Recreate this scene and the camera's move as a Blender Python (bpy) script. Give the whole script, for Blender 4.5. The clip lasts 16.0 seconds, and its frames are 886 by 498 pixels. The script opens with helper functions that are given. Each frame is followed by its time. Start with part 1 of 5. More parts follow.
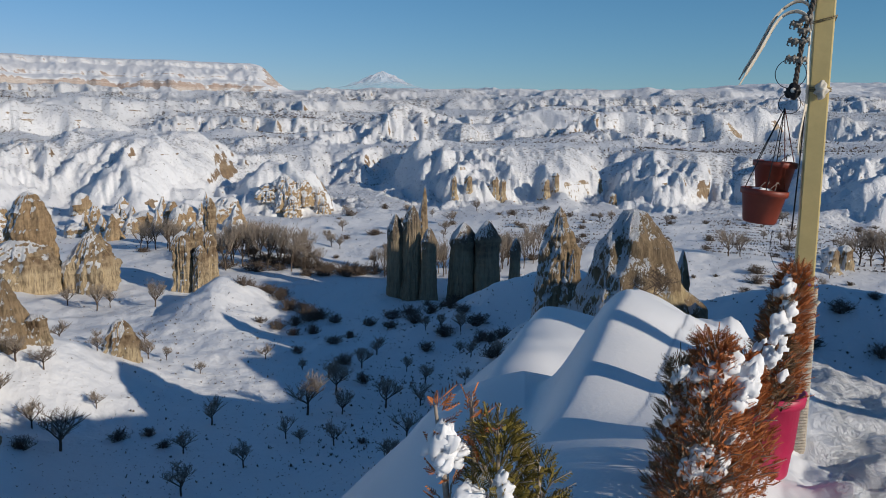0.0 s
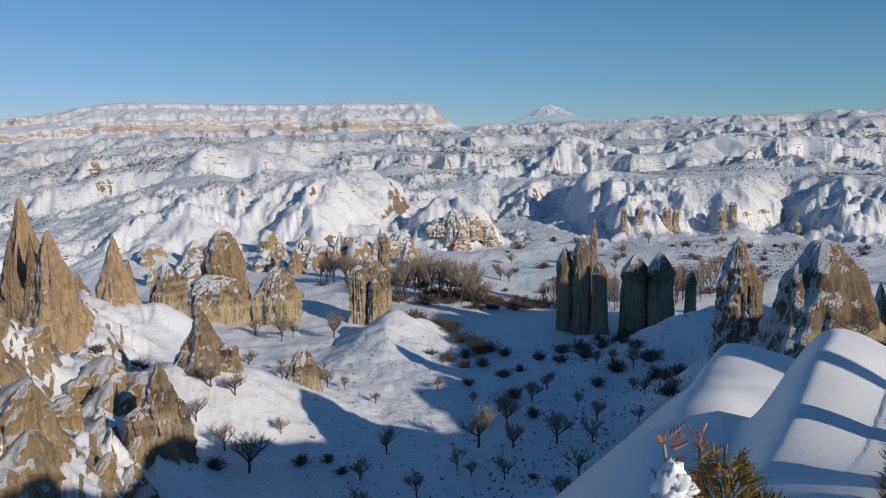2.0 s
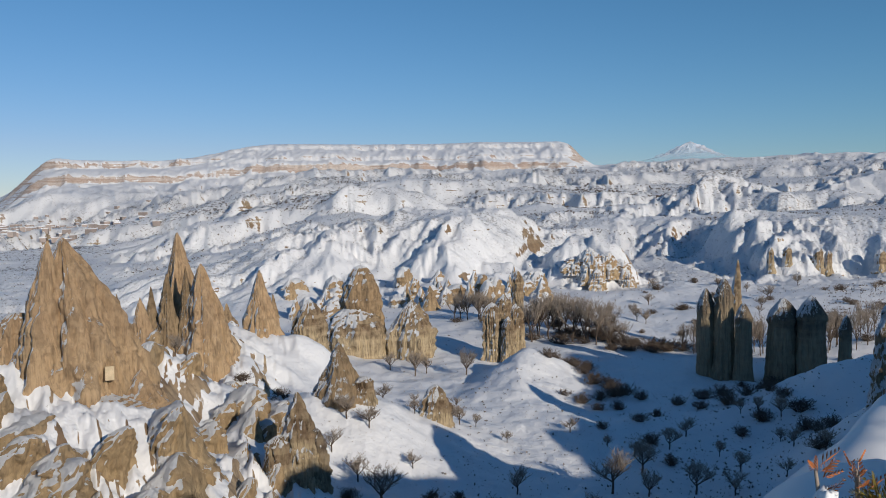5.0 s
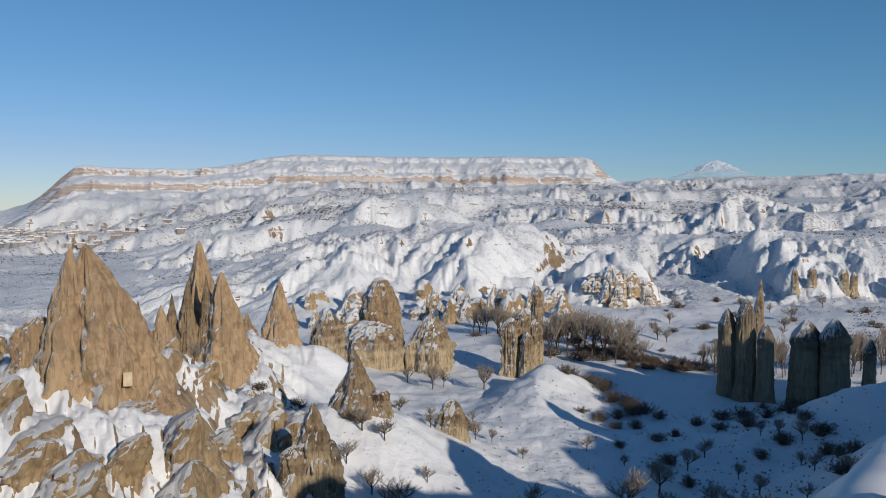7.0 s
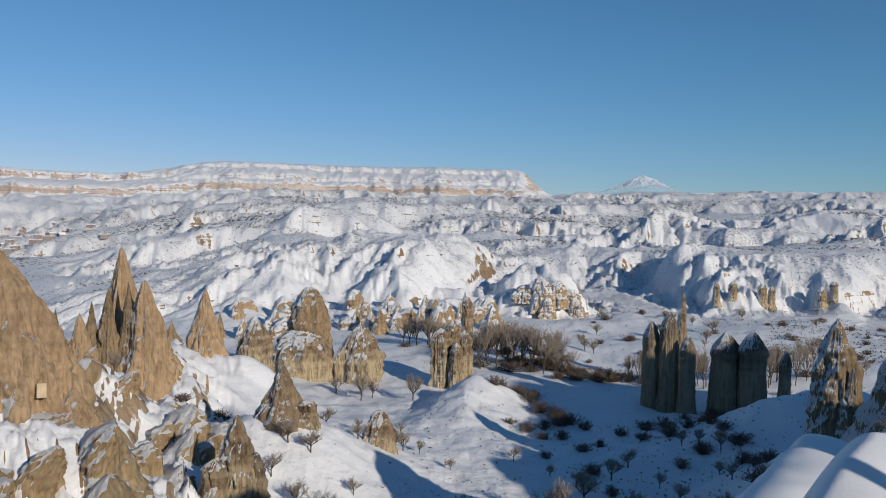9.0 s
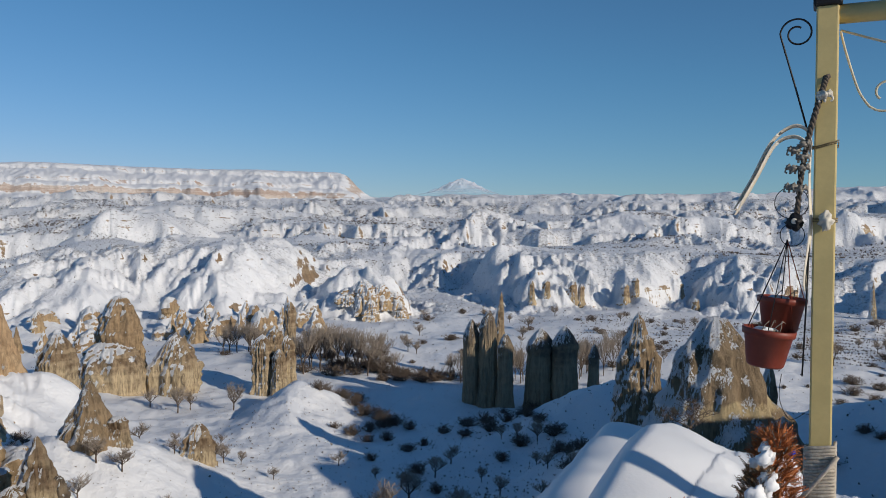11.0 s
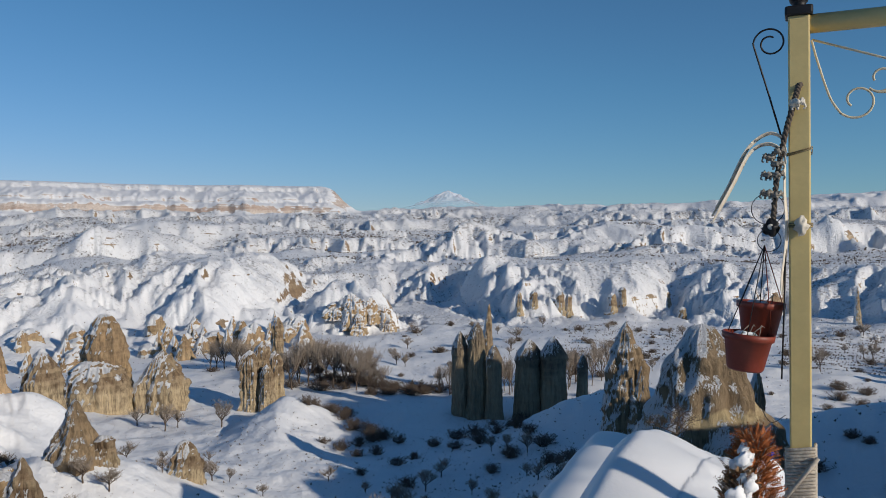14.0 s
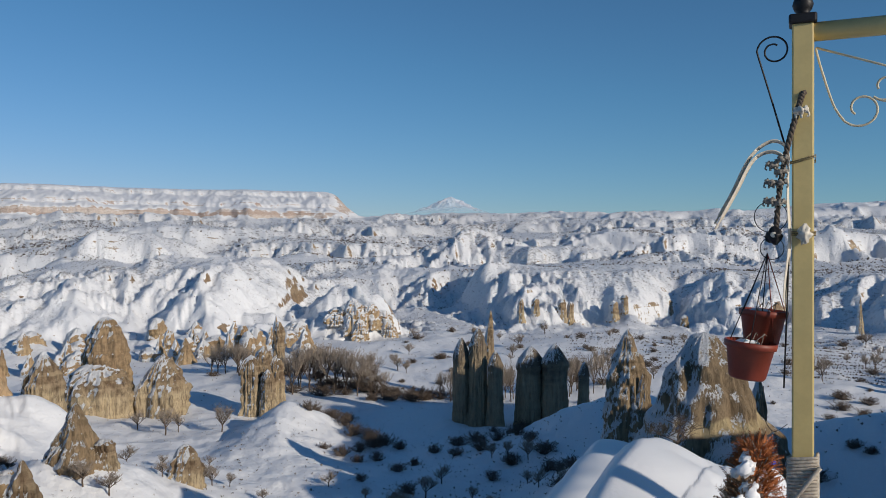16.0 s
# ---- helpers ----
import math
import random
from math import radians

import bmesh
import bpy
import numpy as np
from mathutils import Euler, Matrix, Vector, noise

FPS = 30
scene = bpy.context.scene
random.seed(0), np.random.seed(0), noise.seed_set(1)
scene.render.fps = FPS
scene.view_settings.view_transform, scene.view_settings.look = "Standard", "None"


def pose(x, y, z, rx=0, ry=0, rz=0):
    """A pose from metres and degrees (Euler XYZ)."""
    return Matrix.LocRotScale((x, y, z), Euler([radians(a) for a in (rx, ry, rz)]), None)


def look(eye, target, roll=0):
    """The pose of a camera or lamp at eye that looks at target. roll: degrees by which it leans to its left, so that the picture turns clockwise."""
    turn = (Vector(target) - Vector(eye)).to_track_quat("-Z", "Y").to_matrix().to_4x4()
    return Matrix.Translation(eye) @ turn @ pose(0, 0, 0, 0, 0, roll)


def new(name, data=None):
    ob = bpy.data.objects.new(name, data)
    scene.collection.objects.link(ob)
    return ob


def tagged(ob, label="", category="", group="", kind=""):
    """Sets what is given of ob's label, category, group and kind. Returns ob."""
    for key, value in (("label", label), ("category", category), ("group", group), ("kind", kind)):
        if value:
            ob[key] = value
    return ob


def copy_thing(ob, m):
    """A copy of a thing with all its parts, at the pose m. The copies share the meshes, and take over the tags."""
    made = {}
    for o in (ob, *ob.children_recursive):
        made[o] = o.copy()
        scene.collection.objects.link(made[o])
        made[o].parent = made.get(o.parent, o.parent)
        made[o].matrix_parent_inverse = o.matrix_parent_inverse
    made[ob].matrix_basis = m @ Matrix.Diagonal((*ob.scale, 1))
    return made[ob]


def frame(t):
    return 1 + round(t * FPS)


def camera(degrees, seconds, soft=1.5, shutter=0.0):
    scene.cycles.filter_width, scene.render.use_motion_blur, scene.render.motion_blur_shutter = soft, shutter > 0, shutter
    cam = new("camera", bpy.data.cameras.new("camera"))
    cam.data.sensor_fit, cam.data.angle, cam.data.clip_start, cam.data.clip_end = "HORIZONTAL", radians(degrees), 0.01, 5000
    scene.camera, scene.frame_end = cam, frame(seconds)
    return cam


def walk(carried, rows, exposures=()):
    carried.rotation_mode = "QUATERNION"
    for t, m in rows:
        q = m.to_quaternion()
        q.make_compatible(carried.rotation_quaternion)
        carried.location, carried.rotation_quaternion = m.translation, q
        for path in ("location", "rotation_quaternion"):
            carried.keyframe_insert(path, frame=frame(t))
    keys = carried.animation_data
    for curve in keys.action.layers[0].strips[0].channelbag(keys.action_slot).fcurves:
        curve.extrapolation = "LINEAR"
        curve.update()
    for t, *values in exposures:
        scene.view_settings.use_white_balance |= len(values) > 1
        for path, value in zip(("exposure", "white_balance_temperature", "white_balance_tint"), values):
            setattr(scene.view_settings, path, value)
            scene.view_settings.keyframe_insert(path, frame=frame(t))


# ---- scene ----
ROWS = [
    (0.0, -0.214, 0.037, -0.094, 4.26, -8.27, 0.78),
    (0.5, -0.212, 0.039, -0.096, 3.41, -6.44, -0.46),
    (1.0, -0.213, 0.035, -0.089, 3.00, -5.87, -0.63),
    (1.5, -0.267, -0.013, -0.077, -1.16, -5.96, -0.97),
    (2.0, -0.365, -0.112, -0.043, -7.46, -5.95, -0.99),
    (2.5, -0.438, -0.230, -0.035, -13.09, -5.91, -0.38),
    (3.0, -0.400, -0.328, -0.004, -17.13, -4.78, -0.29),
    (3.2, -0.418, -0.317, 0.029, -18.70, -4.40, -0.30),
    (5.3, -0.329, -0.066, -0.130, -16.61, -3.07, -0.96),
    (5.5, -0.293, -0.049, -0.130, -17.34, -3.08, -1.16),
    (6.0, -0.247, -0.009, -0.123, -17.46, -3.07, -0.83),
    (6.5, -0.209, 0.047, -0.103, -17.52, -3.07, 0.13),
    (7.0, -0.158, 0.041, -0.095, -18.21, -2.21, 0.22),
    (7.5, -0.064, -0.042, -0.076, -22.65, -2.08, 0.71),
    (8.0, -0.034, -0.044, -0.086, -22.57, -1.84, 0.95),
    (8.5, 0.004, -0.008, -0.073, -22.55, -1.41, 1.09),
    (9.0, 0.088, 0.140, -0.008, -13.53, -1.45, 1.17),
    (9.5, 0.156, 0.261, 0.019, -3.26, -1.22, 1.22),
    (9.7, 0.217, 0.277, 0.036, -1.68, -1.03, 1.23),
    (11.8, 0.220, 0.221, 0.016, -1.72, -1.11, 0.05),
    (12.0, 0.222, 0.214, 0.016, -1.93, -1.10, -0.09),
    (12.5, 0.224, 0.207, 0.016, -1.31, -1.21, -0.23),
    (13.0, 0.229, 0.218, 0.009, -0.24, -1.23, 0.08),
    (13.5, 0.235, 0.219, 0.017, -0.41, -0.75, -0.14),
    (14.0, 0.234, 0.217, 0.016, -0.38, -0.22, -0.35),
    (14.5, 0.236, 0.218, 0.016, -0.41, 0.12, -0.35),
    (15.0, 0.238, 0.215, 0.016, -0.42, 0.31, -0.26),
    (15.5, 0.236, 0.215, 0.015, -0.53, 0.31, 0.21),
    (16.0, 0.236, 0.225, 0.013, -0.53, 0.21, 0.11),
]


def heading(x, y, z, yaw, pitch, roll):
    a, b = radians(yaw), radians(pitch)
    eye = Vector((x, y, z))
    return look(eye, eye + Vector((math.sin(a) * math.cos(b), math.cos(a) * math.cos(b), math.sin(b))), roll)


cam = camera(56.47, 16.0, 0.9)
walk(cam, [(r[0], heading(*r[1:])) for r in ROWS])

# ---- light: low winter sun from the right, slightly behind the viewer ----
SUN_AZ, SUN_EL = 127.0, 19.5
world = bpy.data.worlds.new("winter_sky")
scene.world = world
world.use_nodes = True
wn = world.node_tree
sky = wn.nodes.new("ShaderNodeTexSky")
sky.sky_type = "NISHITA"
sky.sun_disc = False
sky.sun_elevation, sky.sun_rotation = radians(SUN_EL), radians(SUN_AZ)
sky.altitude, sky.air_density, sky.dust_density, sky.ozone_density = 1300, 1.0, 0.1, 2.5
tint = wn.nodes.new("ShaderNodeMix")
tint.data_type, tint.blend_type = "RGBA", "MULTIPLY"
tint.inputs["Factor"].default_value = 1.0
grey = wn.nodes.new("ShaderNodeRGBToBW")
wn.links.new(sky.outputs[0], grey.inputs[0])
pale = wn.nodes.new("ShaderNodeMapRange")
for key, val in (("From Min", 3.0), ("From Max", 8.0), ("To Min", 0.0), ("To Max", 1.0)):
    pale.inputs[key].default_value = val
wn.links.new(grey.outputs[0], pale.inputs["Value"])
shade = wn.nodes.new("ShaderNodeMix")
shade.data_type = "RGBA"
shade.inputs["A"].default_value, shade.inputs["B"].default_value = (0.57, 0.94, 1.12, 1.0), (0.74, 0.79, 1.0, 1.0)
wn.links.new(pale.outputs["Result"], shade.inputs["Factor"])
wn.links.new(shade.outputs["Result"], tint.inputs["B"])
wn.links.new(sky.outputs[0], tint.inputs["A"])
wn.links.new(tint.outputs["Result"], wn.nodes["Background"].inputs[0])
wn.nodes["Background"].inputs[1].default_value = 0.089
sun = new("sun", bpy.data.lights.new("sun", "SUN"))
sun.data.energy, sun.data.angle, sun.data.color = 4.15, radians(0.5), (1.0, 0.895, 0.75)
to_sun = Vector((math.sin(radians(SUN_AZ)) * math.cos(radians(SUN_EL)), math.cos(radians(SUN_AZ)) * math.cos(radians(SUN_EL)), math.sin(radians(SUN_EL))))
sun.matrix_world = look((0, 0, 50), Vector((0, 0, 50)) - to_sun)
scene.view_settings.exposure = -0.20


# ---- materials ----
class Mat:
    """Small helper to write node materials."""

    def __init__(self, name):
        self.m = bpy.data.materials.new(name)
        self.m.use_nodes = True
        self.t = self.m.node_tree
        self.b = self.t.nodes["Principled BSDF"]
        self.geo = self.t.nodes.new("ShaderNodeNewGeometry")
        self.tc = self.t.nodes.new("ShaderNodeTexCoord")

    def put(self, sock, v):
        if isinstance(v, (int, float)):
            sock.default_value = v
        elif isinstance(v, tuple):
            sock.default_value = (*v, 1.0) if len(v) == 3 and sock.type == "RGBA" else v
        else:
            self.t.links.new(v, sock)

    def math(self, op, a, b=0.0, clamp=False):
        n = self.t.nodes.new("ShaderNodeMath")
        n.operation, n.use_clamp = op, clamp
        self.put(n.inputs[0], a)
        self.put(n.inputs[1], b)
        return n.outputs[0]

    def scaled(self, vec, s):
        n = self.t.nodes.new("ShaderNodeVectorMath")
        n.operation = "MULTIPLY"
        self.put(n.inputs[0], vec)
        n.inputs[1].default_value = s
        return n.outputs[0]

    def dot(self, vec, d):
        n = self.t.nodes.new("ShaderNodeVectorMath")
        n.operation = "DOT_PRODUCT"
        self.put(n.inputs[0], vec)
        n.inputs[1].default_value = d
        return n.outputs["Value"]

    def noise(self, scale, detail=4.0, rough=0.55, vec=None, warp=0.0):
        n = self.t.nodes.new("ShaderNodeTexNoise")
        self.put(n.inputs["Vector"], self.geo.outputs["Position"] if vec is None else vec)
        n.inputs["Scale"].default_value, n.inputs["Detail"].default_value = scale, detail
        n.inputs["Roughness"].default_value, n.inputs["Distortion"].default_value = rough, warp
        return n.outputs["Fac"]

    def ramp(self, fac, lo, hi, a=0.0, b=1.0):
        n = self.t.nodes.new("ShaderNodeMapRange")
        n.interpolation_type = "SMOOTHSTEP"
        self.put(n.inputs["Value"], fac)
        for k, v in zip(("From Min", "From Max", "To Min", "To Max"), (lo, hi, a, b)):
            n.inputs[k].default_value = v
        return n.outputs["Result"]

    def mix(self, fac, a, b, mode="MIX"):
        n = self.t.nodes.new("ShaderNodeMix")
        n.data_type, n.blend_type = "RGBA", mode
        self.put(n.inputs["Factor"], fac)
        self.put(n.inputs["A"], a)
        self.put(n.inputs["B"], b)
        return n.outputs["Result"]

    def lerp(self, fac, a, b):
        n = self.t.nodes.new("ShaderNodeMix")
        self.put(n.inputs["Factor"], fac)
        self.put(n.inputs["A"], a)
        self.put(n.inputs["B"], b)
        return n.outputs["Result"]

    def split(self, vec):
        n = self.t.nodes.new("ShaderNodeSeparateXYZ")
        self.put(n.inputs[0], vec)
        return n.outputs

    def bump(self, height, strength, dist):
        n = self.t.nodes.new("ShaderNodeBump")
        n.inputs["Strength"].default_value, n.inputs["Distance"].default_value = strength, dist
        self.put(n.inputs["Height"], height)
        self.t.links.new(n.outputs[0], self.b.inputs["Normal"])

    def done(self, color, rough=0.7, metal=0.0, spec=0.4):
        self.put(self.b.inputs["Base Color"], color)
        self.put(self.b.inputs["Roughness"], rough)
        self.put(self.b.inputs["Metallic"], metal)
        self.put(self.b.inputs["Specular IOR Level"], spec)
        return self.m


SNOW = (0.77, 0.78, 0.80)


def rock_material(name, low, high, split=0.45, snow=0.0, wind=0.45, banded=0.5, speck=0.9, blot=0.9, belt=0.0, vein=1.0, cap=0.0, wash=1.0):
    """Weathered tuff: pale foot, browner top, vertical wash streaks, strata, and snow stuck to the windward and flat faces."""
    m = Mat(name)
    P, N = m.geo.outputs["Position"], m.geo.outputs["Normal"]
    gz = m.split(m.tc.outputs["Generated"])[2]
    big = m.noise(0.16, 4.0)
    mid = m.noise(0.9, 6.0, 0.62)
    streak = m.noise(1.0, 5.0, 0.6, m.scaled(P, (2.2, 2.2, 0.17)))
    strata = m.noise(1.0, 3.0, 0.5, m.scaled(P, (0.05, 0.05, 1.1)))
    up = m.math("ADD", gz, m.math("MULTIPLY", m.math("SUBTRACT", big, 0.5), 0.7))
    col = m.mix(m.ramp(up, split - 0.1, split + 0.12), low, high)
    col = m.mix(m.ramp(streak, 0.44, 0.60, 0.0, 0.72 * wash), col, tuple(c * 0.5 for c in high))
    thin = m.noise(1.0, 5.0, 0.65, m.scaled(P, (6.5, 6.5, 0.5)), 0.3)
    col = m.mix(m.ramp(thin, 0.50, 0.62, 0.0, 0.55 * wash), col, tuple(c * 0.55 for c in high))
    col = m.mix(m.ramp(strata, 0.5, 0.62, 0.0, banded * 0.5), col, tuple(min(1, c * 1.35) for c in low))
    col = m.mix(m.ramp(mid, 0.35, 0.7, 0.0, 0.45), col, tuple(min(1, c * 1.2) for c in low))
    if belt:
        at = m.math("ADD", gz, m.math("MULTIPLY", m.math("SUBTRACT", m.noise(0.35, 3.0), 0.5), 0.10))
        inside = m.math("MULTIPLY", m.ramp(at, belt - 0.04, belt - 0.02), m.ramp(at, belt + 0.035, belt + 0.015))
        col = m.mix(m.math("MULTIPLY", inside, m.ramp(mid, 0.25, 0.6, 0.45, 1.0)), col, (0.52, 0.41, 0.24))
    nz = m.split(N)[2]
    face = m.math("ADD", nz, m.math("MULTIPLY", m.dot(N, (-0.98, 0.04, 0.0)), wind))
    n1 = m.noise(1.7 * vein, 6.0, 0.66, m.scaled(P, (1.0, 1.0, 0.28)), 0.8)
    n2 = m.noise(3.4 * vein, 6.0, 0.7, m.scaled(P, (1.3, 1.3, 0.3)), 0.4)
    lay = m.math("ADD", face, m.math("ADD", m.math("MULTIPLY", m.math("SUBTRACT", n1, 0.5), blot), m.math("MULTIPLY", m.math("SUBTRACT", n2, 0.5), speck)))
    if cap:
        lay = m.math("SUBTRACT", lay, m.ramp(gz, cap + 0.04, cap - 0.06, 0.0, 0.55))
    sn = m.ramp(lay, 0.62 - snow, 0.70 - snow)
    col = m.mix(sn, col, SNOW)
    bh = m.math("ADD", m.math("MULTIPLY", mid, 0.6), m.math("ADD", m.math("MULTIPLY", streak, 0.8), m.math("ADD", m.math("MULTIPLY", n2, 0.25), m.math("MULTIPLY", sn, 0.5))))
    pit = m.noise(1.7, 9.0, 0.75, m.scaled(P, (1.0, 1.0, 0.45)), 0.5)
    m.bump(m.math("ADD", bh, m.math("MULTIPLY", pit, 1.5)), 0.9, 0.42)
    return m.done(col, m.lerp(sn, 0.9, 0.55), 0.0, 0.2)


def ground_material():
    m = Mat("snow_ground")
    P, N = m.geo.outputs["Position"], m.geo.outputs["Normal"]
    px, py, pz = m.split(P)
    nz = m.split(N)[2]
    dist = m.math("SQRT", m.math("ADD", m.math("MULTIPLY", px, px), m.math("MULTIPLY", py, py)))
    n_small = m.noise(0.5, 5.0, 0.6)
    n_mid = m.noise(0.07, 5.0, 0.6)
    n_far = m.lerp(m.ramp(dist, 500.0, 1100.0), m.noise(0.30, 7.0, 0.72), m.noise(0.085, 8.0, 0.72))
    away = m.ramp(dist, 240.0, 420.0)
    grain = m.lerp(away, m.math("ADD", m.math("MULTIPLY", n_small, 0.6), m.math("MULTIPLY", n_mid, 0.4)), n_far)
    lay = m.math("ADD", m.math("ADD", nz, m.math("MULTIPLY", m.dot(N, (-0.93, -0.1, 0.0)), m.math("MULTIPLY", m.ramp(dist, 150.0, 300.0, 0.62, 0.42), m.ramp(dist, 1900.0, 2150.0, 1.0, 0.25)))), m.math("MULTIPLY", m.math("SUBTRACT", grain, 0.5), m.lerp(away, 0.45, m.ramp(dist, 1900.0, 2150.0, 1.5, 0.45))))
    lay = m.math("SUBTRACT", lay, m.math("SUBTRACT", m.ramp(dist, 250.0, 500.0, 0.0, 0.11), m.math("ADD", m.ramp(dist, 150.0, 260.0, 0.48, 0.0), m.ramp(dist, 1800.0, 2100.0, 0.0, 0.16))))
    seams = m.ramp(m.noise(1.0, 3.0, 0.5, m.scaled(P, (0.004, 0.004, 0.42)), 0.3), 0.56, 0.62)
    steep = m.ramp(nz, 0.95, 0.72)
    lay = m.math("SUBTRACT", lay, m.math("MULTIPLY", m.math("MULTIPLY", seams, steep), 0.2))
    cliffy = m.ramp(m.noise(0.011, 3.0, 0.6), 0.42, 0.60)
    lay = m.math("ADD", lay, m.math("MULTIPLY", m.ramp(dist, 225.0, 290.0), m.lerp(m.ramp(dist, 1900.0, 2150.0), m.lerp(cliffy, 0.42, 0.22), -0.23)))
    slope_rock = m.math("MULTIPLY", m.ramp(m.math("ADD", px, m.math("MULTIPLY", py, 0.52)), 4.0, -5.0), m.ramp(dist, 200.0, 130.0))
    lay = m.math("SUBTRACT", lay, m.math("MULTIPLY", slope_rock, 0.22))
    bare = m.ramp(lay, 0.60, 0.54)
    home = m.ramp(dist, 34.0, 44.0)
    bare = m.math("MULTIPLY", bare, home)
    strata = m.noise(1.0, 4.0, 0.6, m.scaled(P, (0.006, 0.006, 0.16)))
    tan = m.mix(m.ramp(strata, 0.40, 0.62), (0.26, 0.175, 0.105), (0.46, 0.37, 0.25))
    # pinkish table-mountain rock, lightened and greyed in colour to stand for distance haze
    hazy_pink = m.mix(m.ramp(strata, 0.42, 0.6), (0.47, 0.37, 0.32), (0.64, 0.57, 0.52))
    rock = m.mix(m.ramp(dist, 1500.0, 2300.0), tan, hazy_pink)
    rock = m.mix(m.ramp(m.noise(0.35, 5.0), 0.35, 0.7, 0.0, 0.5), rock, (0.20, 0.14, 0.09))
    runs = m.noise(1.0, 5.0, 0.65, m.scaled(P, (0.9, 0.9, 0.08)))
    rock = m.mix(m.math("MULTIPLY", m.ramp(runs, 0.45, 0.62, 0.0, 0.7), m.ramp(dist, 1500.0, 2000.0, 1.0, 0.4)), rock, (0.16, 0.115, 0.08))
    # dry scrub poking through the snow of the open slopes
    sc1 = m.lerp(m.ramp(dist, 380.0, 800.0), m.noise(0.75, 3.0, 0.7), m.noise(0.26, 3.0, 0.7))
    sc2 = m.noise(0.012, 3.0)
    scrub = m.ramp(m.math("ADD", sc1, m.math("MULTIPLY", m.math("SUBTRACT", sc2, 0.5), 0.45)), 0.575, 0.615)
    scrub = m.math("MULTIPLY", scrub, m.math("MULTIPLY", m.ramp(dist, 200.0, 420.0, 0.0, 0.85), m.math("MULTIPLY", m.ramp(nz, 0.70, 0.95, 0.35, 1.0), m.ramp(dist, 1500.0, 2300.0, 1.0, 0.15))))
    sp = m.noise(1.1, 4.0, 0.75)
    weeds = m.math("MULTIPLY", m.ramp(m.math("ADD", sp, m.math("MULTIPLY", m.math("SUBTRACT", n_mid, 0.5), 0.3)), 0.68, 0.76, 0.0, 0.5), m.math("MULTIPLY", home, m.ramp(dist, 150.0, 420.0, 1.0, 0.0)))
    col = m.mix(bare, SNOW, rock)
    col = m.mix(m.math("MAXIMUM", scrub, weeds), col, (0.085, 0.062, 0.045))
    soft = m.noise(2.2, 4.0, 0.5)
    fine = m.noise(38.0, 3.0, 0.6)
    crag = m.math("ABSOLUTE", m.math("SUBTRACT", m.noise(0.34, 4.0, 0.62, None, 0.5), 0.5))
    near_h = m.math("ADD", m.math("MULTIPLY", soft, m.lerp(home, 0.006, 0.05)), m.math("ADD", m.math("MULTIPLY", n_small, m.lerp(home, 0.0, 0.3)), m.math("MULTIPLY", fine, 0.002)))
    trod = m.math("MULTIPLY", m.ramp(m.math("SUBTRACT", px, m.math("MULTIPLY", py, 0.47)), 0.0, 0.3), m.math("SUBTRACT", 1.0, home))
    near_h = m.math("ADD", near_h, m.math("MULTIPLY", trod, m.math("ADD", m.math("MULTIPLY", m.math("SUBTRACT", m.noise(9.0, 7.0, 0.7, None, 0.6), 0.5), 0.09), m.math("MULTIPLY", m.math("SUBTRACT", m.noise(3.0, 3.0), 0.5), 0.08))))
    far_h = m.math("MULTIPLY", crag, m.math("ADD", m.ramp(dist, 220.0, 340.0, 0.0, -1.5), m.math("MULTIPLY", m.ramp(dist, 340.0, 1400.0, 0.0, -1.8), m.ramp(dist, 1700.0, 2150.0, 1.0, 0.0))))
    m.bump(m.math("ADD", near_h, far_h), 1.0, 1.0)
    return m.done(col, m.lerp(bare, 0.55, 0.95), 0.0, 0.25)


def plain(name, color, rough=0.6, metal=0.0, vary=0.12, scale=12.0, bump=0.1, spec=0.4):
    """One painted or natural surface with blotches and fine grain."""
    m = Mat(name)
    o = m.tc.outputs["Object"]
    n1, n2 = m.noise(scale, 5.0, 0.6, o), m.noise(scale * 7, 3.0, 0.6, o)
    col = m.mix(m.ramp(n1, 0.3, 0.7), tuple(c * (1 - vary) for c in color), tuple(min(1, c * (1 + vary)) for c in color))
    col = m.mix(m.ramp(n2, 0.35, 0.75, 0.0, 0.35), col, tuple(c * (1 - 2 * vary) for c in color))
    m.bump(m.math("ADD", n1, m.math("MULTIPLY", n2, 0.4)), bump, 0.01)
    return m.done(col, rough, metal, spec)


M_GROUND = ground_material()
M_TAN = rock_material("tuff_tan", (0.50, 0.40, 0.26), (0.20, 0.135, 0.085), 0.52, 0.27, 0.68, 0.5, 0.95, 0.5)
M_GREY = rock_material("tuff_grey", (0.34, 0.27, 0.18), (0.13, 0.10, 0.078), 0.72, 0.12, 0.42, 0.3, 2.0, 0.4, vein=1.6, cap=0.72, wash=0.5)
M_SLAB = rock_material("tuff_slab", (0.50, 0.37, 0.22), (0.42, 0.30, 0.175), 0.5, 0.36, 0.62, 0.25, 0.7, 0.45, wash=0.8)
M_HUGE = rock_material("tuff_umber", (0.54, 0.385, 0.235), (0.46, 0.315, 0.19), 0.42, 0.17, 0.78, 0.2, 1.1, 0.4, vein=1.6, wash=0.9)
M_CROWN = rock_material("tuff_crown", (0.44, 0.32, 0.19), (0.29, 0.20, 0.12), 0.5, 0.16, 0.6, 0.3, 0.9, 0.5)
M_CONE = rock_material("tuff_cone", (0.36, 0.265, 0.165), (0.25, 0.18, 0.11), 0.55, 0.15, 0.55, 0.4, 2.3, 0.4, vein=1.5)
